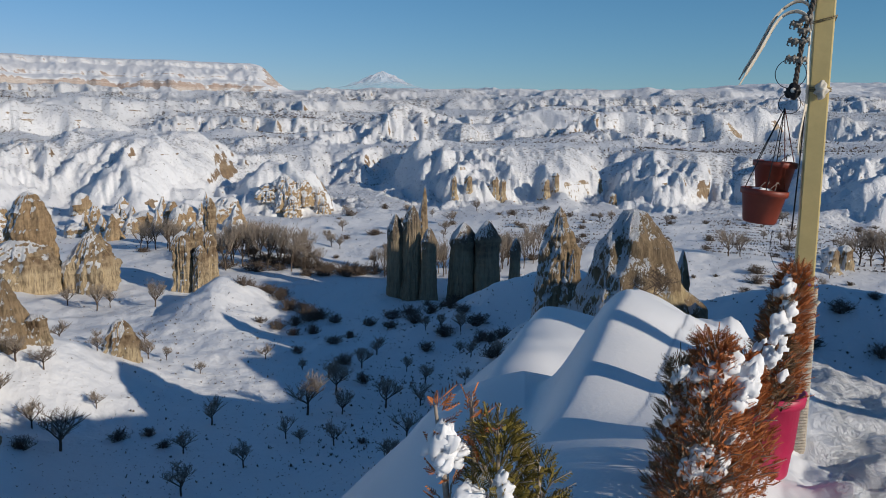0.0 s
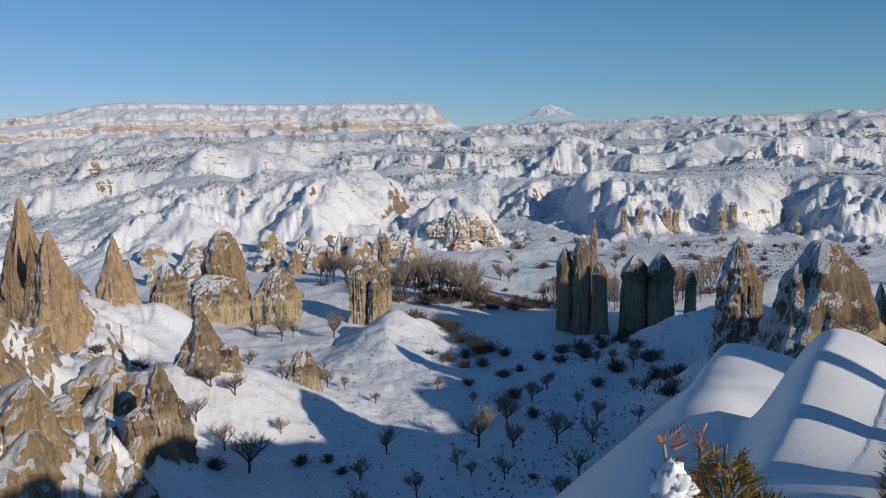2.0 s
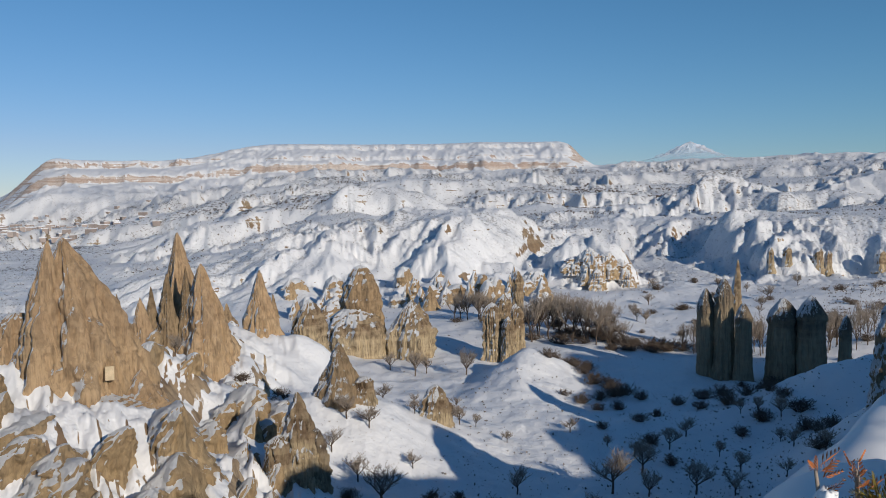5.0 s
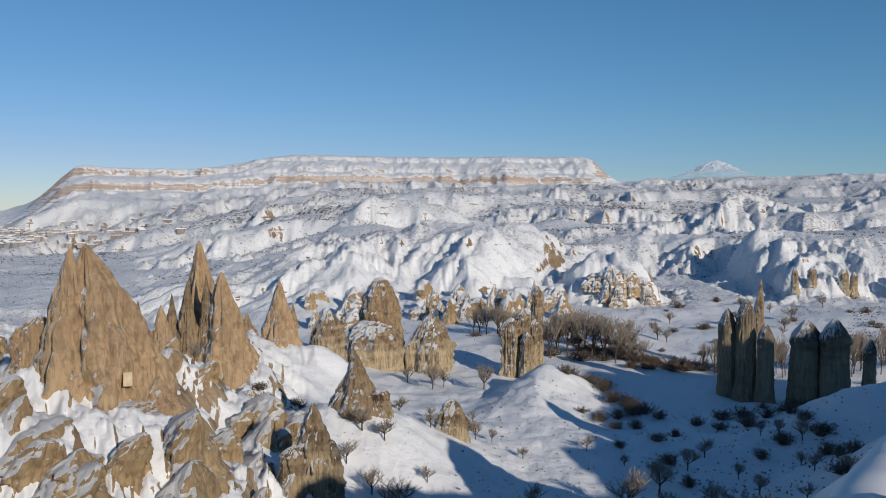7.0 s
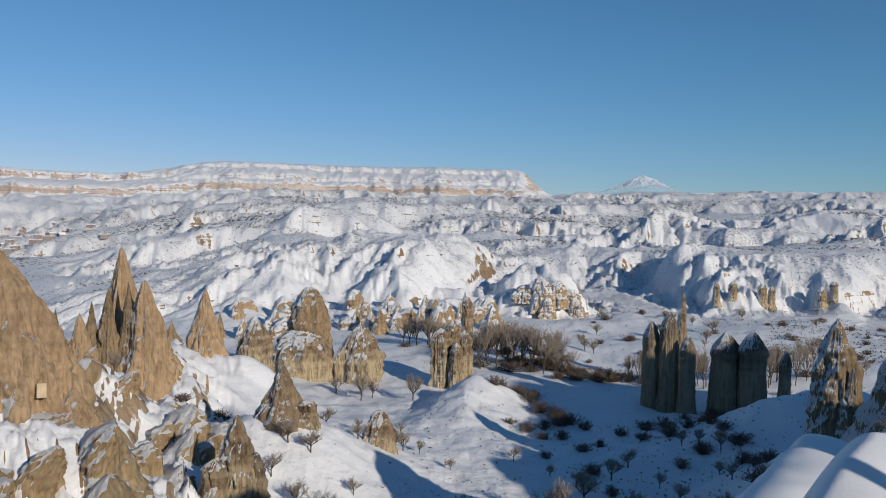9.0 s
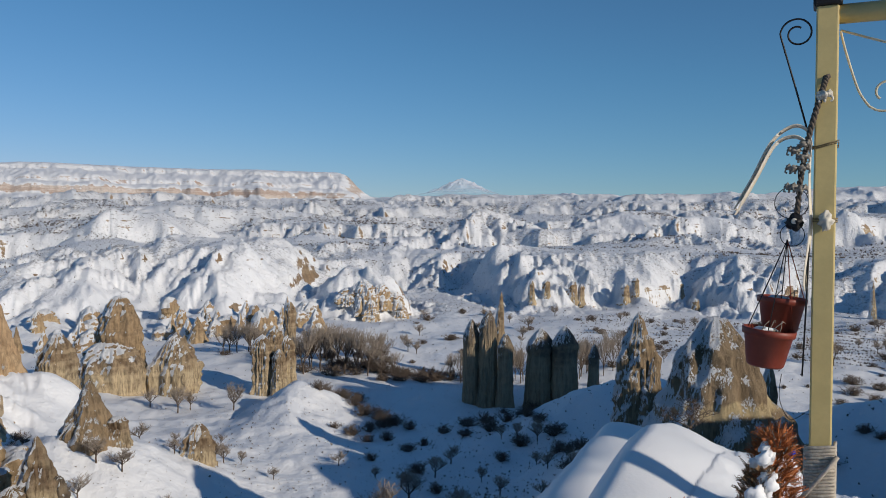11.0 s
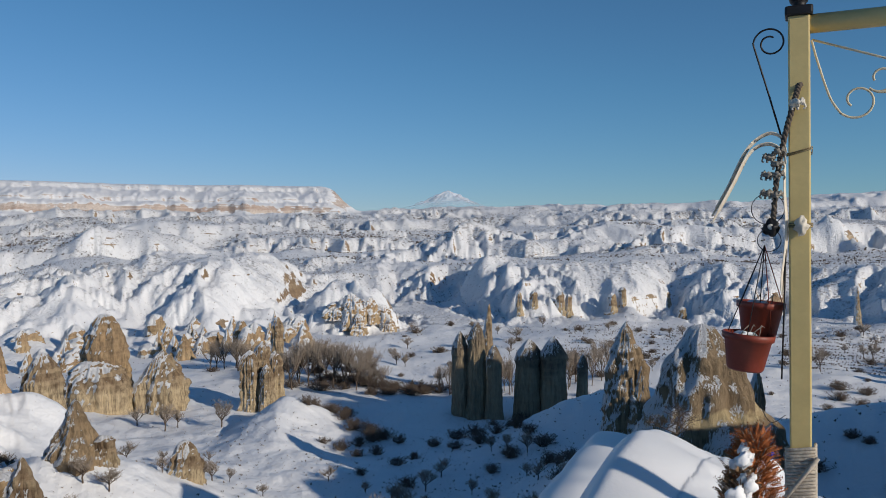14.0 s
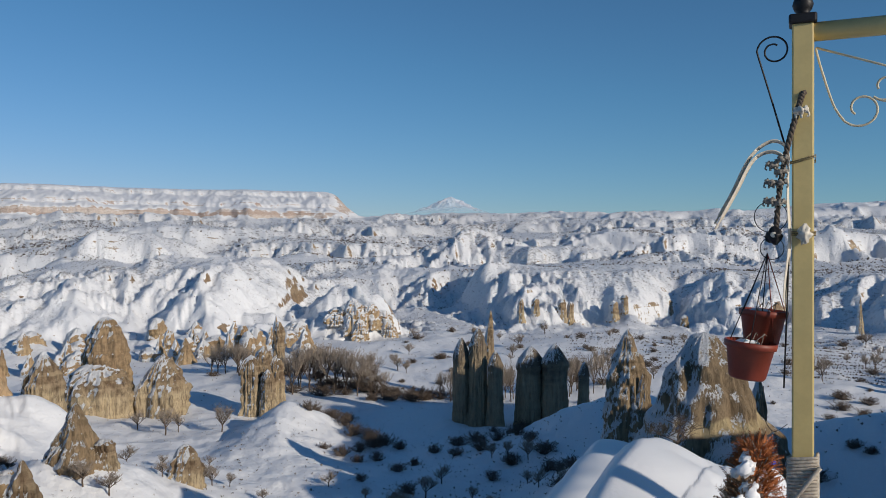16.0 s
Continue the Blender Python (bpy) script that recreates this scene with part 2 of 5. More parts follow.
M_BELT = rock_material("tuff_belted", (0.34, 0.255, 0.16), (0.26, 0.19, 0.12), 0.5, 0.05, 0.5, 0.2, 2.6, 0.4, 0.60, vein=1.5)
M_PALE = rock_material("tuff_snowy", (0.48, 0.36, 0.22), (0.36, 0.25, 0.15), 0.5, 0.60, 0.66, 0.3, 1.0, 0.8)
M_STONE = plain("dressed_stone", (0.55, 0.44, 0.29), 0.85, 0, 0.15, 2.0, 0.2, 0.2)
M_SNOW = plain("packed_snow", (0.78, 0.79, 0.81), 0.55, 0, 0.02, 3.0, 0.25, 0.25)
M_BARK = plain("bark", (0.12, 0.09, 0.07), 0.9, 0, 0.3, 6.0, 0.3, 0.15)
M_TWIG = plain("twig", (0.34, 0.285, 0.235), 0.9, 0, 0.3, 6.0, 0.2, 0.15)
M_BUSH = plain("dry_bush", (0.165, 0.13, 0.105), 0.9, 0, 0.35, 2.0, 0.2, 0.15)
M_YELLOW = plain("cream_yellow_paint", (0.60, 0.47, 0.20), 0.42, 0, 0.06, 9.0, 0.12, 0.5)
M_BLACK = plain("black_iron", (0.02, 0.02, 0.022), 0.5, 0.4, 0.2, 20.0, 0.1)
M_TERRA = plain("terracotta_plastic", (0.20, 0.036, 0.02), 0.5, 0, 0.12, 14.0, 0.06)


def hazy_snow():
    """Far snow slopes whose feet dissolve in the haze of the plain."""
    m = Mat("hazy_snow")
    gz = m.split(m.tc.outputs["Generated"])[2]
    n = m.noise(0.02, 5.0, 0.6)
    col = m.mix(m.ramp(n, 0.5, 0.62, 0.0, 0.35), (0.70, 0.73, 0.80), (0.42, 0.45, 0.55))
    m.done(col, 0.8, 0.0, 0.1)
    soft = m.noise(0.004, 3.0)
    a = m.ramp(m.math("ADD", gz, m.math("MULTIPLY", m.math("SUBTRACT", soft, 0.5), 0.3)), 0.05, 0.8, 0.0, 0.45)
    m.put(m.b.inputs["Alpha"], a)
    return m.m


M_VOLCANO = hazy_snow()


# ---- ground: one sheet from the terrace to the horizon ----
def lattice(ix, iy, iz, seed):
    n = ix * 374761393 + iy * 668265263 + iz * 2147483647 + seed * 974634777
    n = (n ^ (n >> 13)) * 1274126177
    n = n ^ (n >> 16)
    return (n & 0xFFFFFF) / 16777215.0


def vnoise(x, y, seed=0):
    x, y = np.asarray(x, float), np.asarray(y, float)
    ix, iy = np.floor(x).astype(np.int64), np.floor(y).astype(np.int64)
    fx, fy = x - ix, y - iy
    u, v = fx * fx * fx * (fx * (fx * 6 - 15) + 10), fy * fy * fy * (fy * (fy * 6 - 15) + 10)
    a, b = lattice(ix, iy, 0, seed), lattice(ix + 1, iy, 0, seed)
    c, d = lattice(ix, iy + 1, 0, seed), lattice(ix + 1, iy + 1, 0, seed)
    return (a + (b - a) * u) * (1 - v) + (c + (d - c) * u) * v


def vnoise3(x, y, z, seed=0):
    ix, iy, iz = (np.floor(q).astype(np.int64) for q in (x, y, z))
    f = [q - i for q, i in ((x, ix), (y, iy), (z, iz))]
    u, v, w = (q * q * (3 - 2 * q) for q in f)
    out = 0
    for dz, ww in ((0, 1 - w), (1, w)):
        for dy, vv in ((0, 1 - v), (1, v)):
            a, b = lattice(ix, iy + dy, iz + dz, seed), lattice(ix + 1, iy + dy, iz + dz, seed)
            out = out + (a + (b - a) * u) * vv * ww
    return out


def fbm(x, y, oct_=4, seed=0, gain=0.5):
    s, a, t = 0.0, 1.0, 0.0
    for k in range(oct_):
        s = s + a * (vnoise(x * 2 ** k + 17.3 * k, y * 2 ** k - 9.1 * k, seed + k) - 0.5)
        t += a
        a *= gain
    return 2 * s / t


def ridged(x, y, oct_=4, seed=0, gain=0.55):
    s, a, t = 0.0, 1.0, 0.0
    for k in range(oct_):
        s = s + a * (1 - np.abs(2 * vnoise(x * 2 ** k + 5.7 * k, y * 2 ** k + 3.3 * k, seed + k) - 1))
        t += a
        a *= gain
    return s / t


def sstep(a, b, x):
    q = np.clip((x - a) / (b - a), 0, 1)
    return q * q * (3 - 2 * q)


def curve(az, keys):
    """A smooth line through a few (bearing, value) pairs."""
    ks = np.array(keys, float)
    i = np.clip(np.searchsorted(ks[:, 0], az) - 1, 0, len(ks) - 2)
    f = np.clip((az - ks[i, 0]) / (ks[i + 1, 0] - ks[i, 0]), 0, 1)
    f = f * f * (3 - 2 * f)
    return ks[i, 1] + (ks[i + 1, 1] - ks[i, 1]) * f


def spot(az, d, z=0.0):
    a = radians(az)
    return Vector((d * math.sin(a), d * math.cos(a), z))


def mound(x, y, az, d, h, along, across, turn=0.0, right=None):
    c = spot(az, d)
    a = radians(turn)
    u = (x - c.x) * math.sin(a) + (y - c.y) * math.cos(a)
    v = (x - c.x) * math.cos(a) - (y - c.y) * math.sin(a)
    w = across if right is None else np.where(v > 0, right, across)
    return h * np.exp(-((u / along) ** 2) - (v / w) ** 2)


def spur(x, y, az0, r0, az1, r1, h, wid, drop=0.0):
    """A sharp-backed ridge between two places, h above the land at its far end and h - drop at its near end."""
    a, b = spot(az0, r0), spot(az1, r1)
    dx, dy = b.x - a.x, b.y - a.y
    L = math.hypot(dx, dy)
    t = ((x - a.x) * dx + (y - a.y) * dy) / (L * L)
    v = ((x - a.x) * dy - (y - a.y) * dx) / L + 3.0 * fbm(x / 18, y / 18, 3, 7)
    end = np.where(t < 0, -t, np.where(t > 1, t - 1, 0)) * L / wid
    q = np.sqrt((v / wid) ** 2 + end ** 2 + 0.02) - 0.14
    return (h - drop * (1 - np.clip(t, 0, 1))) * np.clip(1 - q, 0, None) ** 1.15


def billow(x, y, seed):
    """Rounded noses between sharp gullies, 0 to 1."""
    return 0.72 * np.abs(2 * vnoise(x, y, seed) - 1) + 0.28 * np.abs(2 * vnoise(x * 2.7 + 4, y * 1.6, seed + 1) - 1)


def cones(x, y, seed):
    """A field of pointed hummocks, one in each unit cell, 0 to 1."""
    ix, iy = np.floor(x).astype(np.int64), np.floor(y).astype(np.int64)
    best = np.zeros_like(x)
    for dx in (-1, 0, 1):
        for dy in (-1, 0, 1):
            jx, jy = ix + dx, iy + dy
            px, py = jx + 0.15 + 0.7 * lattice(jx, jy, 1, seed), jy + 0.15 + 0.7 * lattice(jx, jy, 2, seed)
            hh = 0.35 + 0.65 * lattice(jx, jy, 3, seed)
            best = np.maximum(best, hh * (1 - 1.35 * np.hypot(x - px, y - py)))
    return best


def scarp(x, y, r, az, mid, foot, width, total, seed, nose, amp=0.5, cliff=0.3, back=None):
    """A snow-draped cliff line: fans at the foot, a bare step, rounded noses that fade into the field above."""
    arc = np.radians(az) * mid + 0.25 * nose * fbm(x / (nose * 1.7), y / (nose * 1.7), 2, seed + 9)
    s0 = (r - foot) / width
    fade = np.clip(1.15 - s0, 0, 1)
    n = billow(arc / nose, r / (width * 2.2), seed)
    n2 = billow(arc / (nose * 0.3), r / width, seed + 3)
    s = s0 + fade * amp * (1.5 * (n - 0.62) + 0.25 * (n2 - 0.5))
    gate = sstep(0.30, 0.55, vnoise(arc / (nose * 2.6) + 7, r * 0, seed + 5))
    c = cliff * gate
    beds = c * (0.62 * sstep(0.0, 0.035, s) + 0.38 * sstep(0.09, 0.12, s))
    z = total * (0.14 * sstep(-0.5, 0.02, s) ** 1.4 + beds + (0.86 - c) * (1 - (1 - np.clip(s, 0, 1)) ** 1.6))
    z = z + total * (0.04 * (ridged(arc / (nose * 0.22), r / (width * 0.6), 3, seed + 12) - 0.62)) * fade * sstep(-0.15, 0.05, s) * (1 - sstep(0.7, 1.1, s0))
    if back is not None:
        z = z - total * sstep(width, width * back, r - foot)
    return z


FAR_RIGHT = [(60, -30), (150, -30.5), (250, -29), (330, -28), (450, -27), (650, -20), (1000, -8), (1500, 22), (2200, 68), (2800, 100), (4500, 172), (5200, 190)]
FAR_LEFT = [(60, -30), (150, -33), (400, -36), (1500, -38), (2500, -20), (3500, 6), (4700, 22), (5200, 25)]
BANK_LEFT = [(-60, -120), (-10, -30), (0, -2.5), (1.5, -0.85), (3.0, -0.05), (4.6, 0.62), (7.5, 1.1), (13, 1.95), (22, 3.7), (40, 8.0), (200, 60)]


def ground_height(x, y):
    x, y = np.asarray(x, float), np.asarray(y, float)
    r = np.hypot(x, y) + 1e-6
    az = np.degrees(np.arctan2(x, y))
    lr = np.log(r)
    u, v = az, lr * 57.3
    zr = np.interp(lr, [math.log(k[0]) for k in FAR_RIGHT], [k[1] for k in FAR_RIGHT])
    zl = np.interp(lr, [math.log(k[0]) for k in FAR_LEFT], [k[1] for k in FAR_LEFT])
    left = 1 - sstep(-44, -24, az + 3 * fbm(x / 300, y / 300, 2, 3))
    z = zr + (zl - zr) * left
    # uneven valley floor and rolling ground further out
    z += 1.2 * fbm(x / 25, y / 25, 4, 11) * sstep(60, 110, r) + (0.55 - 0.3 * sstep(130, 180, r)) * fbm(x / 4, y / 4, 3, 13) * sstep(60, 100, r) * (1 - sstep(300, 400, r))
    z += 2.2 * fbm(x / 46, y / 46, 2, 10) * sstep(150, 190, r) * (1 - sstep(300, 340, r))
    z += 5.0 * fbm(x / 190, y / 190, 2, 12) * sstep(360, 640, r)
    z += 34 * sstep(16, 27, az) * sstep(1900, 2900, r) + 10 * fbm(az / 2.5, r / 400, 3, 14) * sstep(2000, 2800, r) * (1 - left)
    z += left * (4.0 * (ridged(x / 70, y / 70, 4, 15) - 0.6) + 1.2 * fbm(x / 16, y / 16, 3, 16)) * sstep(190, 260, r) * (1 - sstep(1100, 1500, r))
    # first escarpment behind the valley, its edge bent into bays and noses
    foot = curve(az, [(-60, 300), (-34, 262), (-28, 250), (-21, 285), (-16, 262), (-12.5, 300), (-9.5, 345), (-4, 395), (0, 385), (3.2, 330), (4.6, 312), (8, 318), (12, 330), (16, 352), (19, 330), (23, 345), (28, 315), (33, 300), (45, 300)])
    rise = curve(az, [(-60, 0), (-40, 1), (-33, 7), (-25, 14), (-12, 13), (-7, 14), (-2, 15), (3, 18), (10, 20), (24, 19), (45, 20)])
    z += scarp(x, y, r, az, 310, foot + 8 * fbm(az / 3.0, r * 0, 2, 22), 54, rise, 210, 18.0, (0.10 + 0.18 * vnoise(az / 2.2, r / 90, 215)) * (0.45 + 0.55 * sstep(-14, -8, az)), curve(az, [(-40, 0.05), (-10, 0.08), (2, 0.14), (5, 0.20), (20, 0.18), (45, 0.14)]))
    # crowd of small pointed hummocks along the left foot of the escarpment
    crowd = sstep(-38, -33, az) * (1 - sstep(-12, -8.5, az)) * sstep(228, 262, r) * (1 - sstep(320, 410, r))
    on = crowd > 0
    if on.any():
        wx, wy = x[on] + 5 * fbm(x[on] / 20, y[on] / 20, 2, 35), y[on] + 5 * fbm(x[on] / 20, y[on] / 20, 2, 36)
        z[on] += crowd[on] * (3.4 * cones(wx / 12, wy / 17, 37) + 1.0 * cones(wx / 5.5, wy / 7, 38))
    # rounded hill with a bare broken front
    c = spot(-7.0, 306)
    dq = np.sqrt(((x - c.x) / 19) ** 2 + ((y - c.y) / 34) ** 2) + 0.34 * fbm(x / 12, y / 12, 4, 23)
    z += 12.5 * (1 - sstep(0.25, 1.05, dq)) + 2.5 * (1 - sstep(0.80, 0.88, dq))
    # long spurs with shaded left flanks
    z += spur(x, y, -0.5, 330, 3.8, 392, 4.5, 24, 3.5) + spur(x, y, -14.5, 300, -11.5, 380, 4.5, 26, 2) + spur(x, y, -21, 300, -18.5, 380, 4, 24, 2)
    z += spur(x, y, -16, 430, -10, 590, 7, 46, 4) + spur(x, y, -3, 440, 1, 560, 7, 44, 5) + spur(x, y, -26, 480, -19, 650, 8, 50, 5) + spur(x, y, 12, 440, 15, 560, 6, 44, 3)
    z += spur(x, y, -17.5, 300, -13.5, 352, 9.0, 46, 2.5) + spur(x, y, -27, 318, -19, 372, 6.0, 34, 2.0)
    z += spur(x, y, -8, 470, 3, 560, 9, 40, 3) + spur(x, y, 4, 620, 14, 760, 11, 60, 4) + spur(x, y, -34, 620, -20, 800, 12, 66, 3) + spur(x, y, -16, 820, -2, 1000, 14, 80, 4)
    z += spur(x, y, 12, 900, 24, 1100, 13, 90, 4) + spur(x, y, -30, 1250, -12, 1500, 20, 110, 5) + spur(x, y, -6, 1500, 6, 1750, 18, 120, 5) + spur(x, y, 16, 480, 26, 560, 8, 44, 2)
    # further cliff lines across the plateau
    for a0, a1, rad, hgt, nose, sd in ((-36, -17, 520, 13, 17, 230), (-15, -2, 700, 11, 20, 250), (-2, 11, 470, 9, 20, 270), (13, 33, 500, 10, 20, 290), (-46, -27, 860, 15, 26, 310), (-26, -9, 1020, 15, 32, 330), (1, 22, 800, 11, 30, 350), (-13, 6, 1240, 16, 36, 370), (6, 33, 1350, 15, 40, 390), (-32, -12, 760, 10, 22, 410), (-40, -14, 1450, 20, 40, 430), (-10, 30, 1750, 18, 50, 450), (8, 33, 620, 8, 24, 470)):
        win = sstep(a0 - 2, a0 + 3, az) * (1 - sstep(a1 - 3, a1 + 2, az))
        on = (win > 0) & (r > 0.8 * rad) & (r < 1.5 * rad)
        if on.any():
            line = rad * (1 + 0.09 * fbm(az[on] / 7.0, r[on] * 0, 3, sd + 6) + 0.004 * (az[on] - a0))
            z[on] += win[on] * scarp(x[on], y[on], r[on], az[on], rad, line, rad * 0.042, hgt, sd, nose, 0.3, 0.35, 9.0)
    # broken badland relief under the table mountain
    z += r * 0.010 * (ridged(u / 3.0 + 0.5 * fbm(u / 2, v / 2, 2, 27), v / 4.6, 3, 28, 0.5) - 0.6) * sstep(1250, 1550, r) * (1 - 0.75 * sstep(2300, 3000, r)) * (1 - 0.5 * left)
    # table mountain with two tiers and cliff bands
    tier = curve(az, [(-60, 0), (-46.5, 0.0), (-41.6, 1.0), (-8.6, 1.0), (-5.2, 0.0), (20, 0)])
    upper = curve(az, [(-60, 0), (-36, 0), (-28, 1), (-8.2, 1.0), (-5.9, 0.0), (20, 0)])
    arc = np.radians(az) * 2600
    big = ridged(arc / 420, r / 2500, 4, 81)
    q = r + 150 * (big - 0.62) * (1 - 0.7 * sstep(2600, 2900, r)) + 14 * (ridged(arc / 60, r / 160, 4, 83) - 0.6) * (1 - sstep(2480, 2560, r))
    low = np.interp(q, [1750, 2050, 2280, 2298, 2480, 2496, 2600, 2800, 5200], [24, 40, 70, 92, 116, 136, 141, 146, 170])
    high = np.interp(q, [1750, 2050, 2300, 2314, 2390, 2404, 2560, 2570, 2700, 2780, 5200], [24, 46, 97, 120, 132, 145, 175, 185, 197, 200, 242])
    zm = low + (high - low) * upper + 16 * (ridged(u / 1.5, v / 2.0, 4, 84, 0.5) - 0.6) * (1 - sstep(2150, 2300, q))
    z = z + (zm - z) * tier * sstep(1700, 2000, r)
    # rocky hill on the left, with the rise that carries the brown cones
    hill = curve(az, [(-75, 24), (-58, 21), (-46, 17), (-37, 13.5), (-32, 7), (-28, 2.2), (-24, 0)]) * sstep(-85, -70, az)
    z += hill * sstep(40, 84, r) * (1 - sstep(92, 175, r))
    hx, hy = x * 0.75 + y * 0.66 + 3 * fbm(x / 11, y / 11, 2, 90), y * 0.75 - x * 0.66 + 3 * fbm(x / 11, y / 11, 2, 89)
    rough = (billow(hx / 10, hy / 17, 91) - 0.36) * 5.0 + (billow(hx / 3.6, hy / 6, 92) - 0.36) * 1.2 + 0.35 * fbm(x / 1.5, y / 1.5, 2, 88)
    z += rough * sstep(0.5, 7.0, hill) * sstep(48, 58, r) * (1 - sstep(110, 140, r))
    z += mound(x, y, -31.0, 134, 6.5, 20, 14, -60) + mound(x, y, -24.2, 98, 7.5, 11, 11) + mound(x, y, -36, 160, 5, 30, 30) + mound(x, y, -27.5, 79, 2.5, 6, 6) + mound(x, y, -26.0, 134, 4.0, 4.5, 6) + mound(x, y, -40.0, 71, 3.6, 8, 10)
    # mound on the valley floor, and the spur below the pillars
    z += mound(x, y, -11.9, 138, 1.2, 15, 8.0, 20) + spur(x, y, -12.6, 124, -11.6, 144, 4.4, 8.5, 2.6) + mound(x, y, -14.5, 116, 1.6, 12, 14)
    z += mound(x, y, 12.5, 122, 9.5, 18, 11, 100) + mound(x, y, 18.5, 62, 12.0, 15, 15) + mound(x, y, 12.5, 92, 7.0, 12, 9)
    z += mound(x, y, 29, 104, 12.5, 26, 14, 100)
    # ragged flank beyond the right edge that keeps the valley floor in shade
    cc, ss = 0.6 * x + 0.8 * y, 0.8 * x - 0.6 * y
    top = np.interp(cc, [9, 15, 24, 34, 44, 49, 54, 60, 66, 71, 78, 85, 92, 104, 116, 132, 138, 148, 165], [-40, 5, 6, 7.5, 7.0, 4.0, -1, -4, -1, 7.5, 8.5, 6, 12, 20, 27, 27, 23, 2, -34]) + 3.5 * fbm(cc / 9, cc * 0, 3, 71)
    flank = top - 1.25 * np.abs(ss - np.interp(cc, [50, 85, 125, 140], [20, 26, 46, 49]))
    z = np.maximum(z, flank + 1.5 * fbm(x / 8, y / 8, 3, 72))
    # unseen rise added out of view, to shade the near valley floor
    shade_knoll = mound(x, y, 58, 50, 2.5, 9, 8, 30)
    # the hill on which the viewer stands: terrace, snow bank, drop to the valley
    turn = sstep(46, 56, az) * (1 - sstep(120, 150, az))
    front = sstep(95, 60, np.abs(az)) * (1 - turn)
    zb = -1.30 + (np.interp(r, [0, 5.0, 5.8, 6.8, 8.2, 9.6, 12, 20, 24, 30], [0, 0, -0.05, -0.22, -0.75, -1.5, -2.75, -3.75, -4.4, -5.4])) * front
    edge = 0.72 + 0.47 * (y - 3.9) + 0.12 * fbm(y / 1.1, y * 0, 2, 93)
    zb = zb - 0.70 * sstep(-0.05, 0.6, edge - x) * sstep(2.4, 3.8, y) * (1 - sstep(9.5, 12.5, y))
    zb = zb + turn * (np.interp(r, [30, 60, 220, 600], [0, 1.0, 4.0, 6.0]) + 4.0 * (ridged(x / 15, y / 15, 3, 99) - 0.55) * sstep(50, 80, r))
    zb = zb + 1.6 * fbm(x / 30, y / 30, 3, 95) * sstep(30, 50, r)
    lip = 2.10 + 0.30 * (y - 14)
    ridge_b = np.exp(-(np.where(x > edge + 0.4, (x - edge - 0.3) / 1.7, (x - edge - 0.3) / 0.6)) ** 2)
    zb = zb + (0.37 * ridge_b - 0.17 * sstep(-0.3, 0.4, x - edge)) * sstep(3.0, 4.2, y) * (1 - sstep(6.5, 9.0, y))
    zb = zb + 0.85 * np.where(x > lip, np.exp(-((x - lip) / 2.0) ** 2), np.exp(-((x - lip) / 0.6) ** 2)) * sstep(9.5, 12.5, y) * (1 - sstep(19, 26, y))
    zb = zb + mound(x, y, 15.5, 3.0, 0.16, 0.5, 0.7, 15) + mound(x, y, -3.0, 5.4, 0.5, 1.4, 1.0, 60) + 0.10 * fbm(x / 1.6, y / 1.6, 3, 96) * sstep(2.5, 5, r)
    zb = zb + (0.07 * fbm(x / 0.16, y / 0.16, 3, 97) + 0.10 * fbm(x / 0.42, y / 0.42, 2, 98)) * (0.25 + 0.75 * sstep(0.36, 0.6, vnoise(x / 0.9, y / 0.9, 94))) * sstep(1.1, 1.5, x) * (1 - sstep(10, 16, r)) * sstep(35, 29, np.abs(az - 52))
    zb = zb + shade_knoll
    xb = np.interp(y, [k[0] for k in BANK_LEFT], [k[1] for k in BANK_LEFT])
    zb = zb + (0.34 * np.clip(xb + 1.4 - x, 0, 1.4) - 0.20) * sstep(3.6, 5.0, y) * (1 - sstep(9, 12, y)) * sstep(-0.5, 0.3, x)
    out = xb - x
    far = r - curve(az, [(-180, 400), (-100, 300), (-60, 24), (19, 24), (24, 8), (46, 9), (57, 120), (100, 260), (180, 400)])
    for o, k, w in ((out, 0.95, 0.35), (far, 0.55, 2.5)):
        zb = zb - k * (o + np.sqrt(o * o + w)) / 2
    soft = 1.2
    return z + soft * np.logaddexp(0, (zb - z) / soft)


def blur(Z, nu, nv):
    """A running mean over nu columns and nv rows."""
    for ax, n in ((1, int(nu)), (0, int(nv))):
        if n < 1:
            continue
        pad = [(0, 0), (0, 0)]
        pad[ax] = (n + 1, n)
        c = np.cumsum(np.pad(Z, pad, mode="edge"), axis=ax)
        k = 2 * n + 1
        Z = (c[k:] - c[:-k]) / k if ax == 0 else (c[:, k:] - c[:, :-k]) / k
    return Z


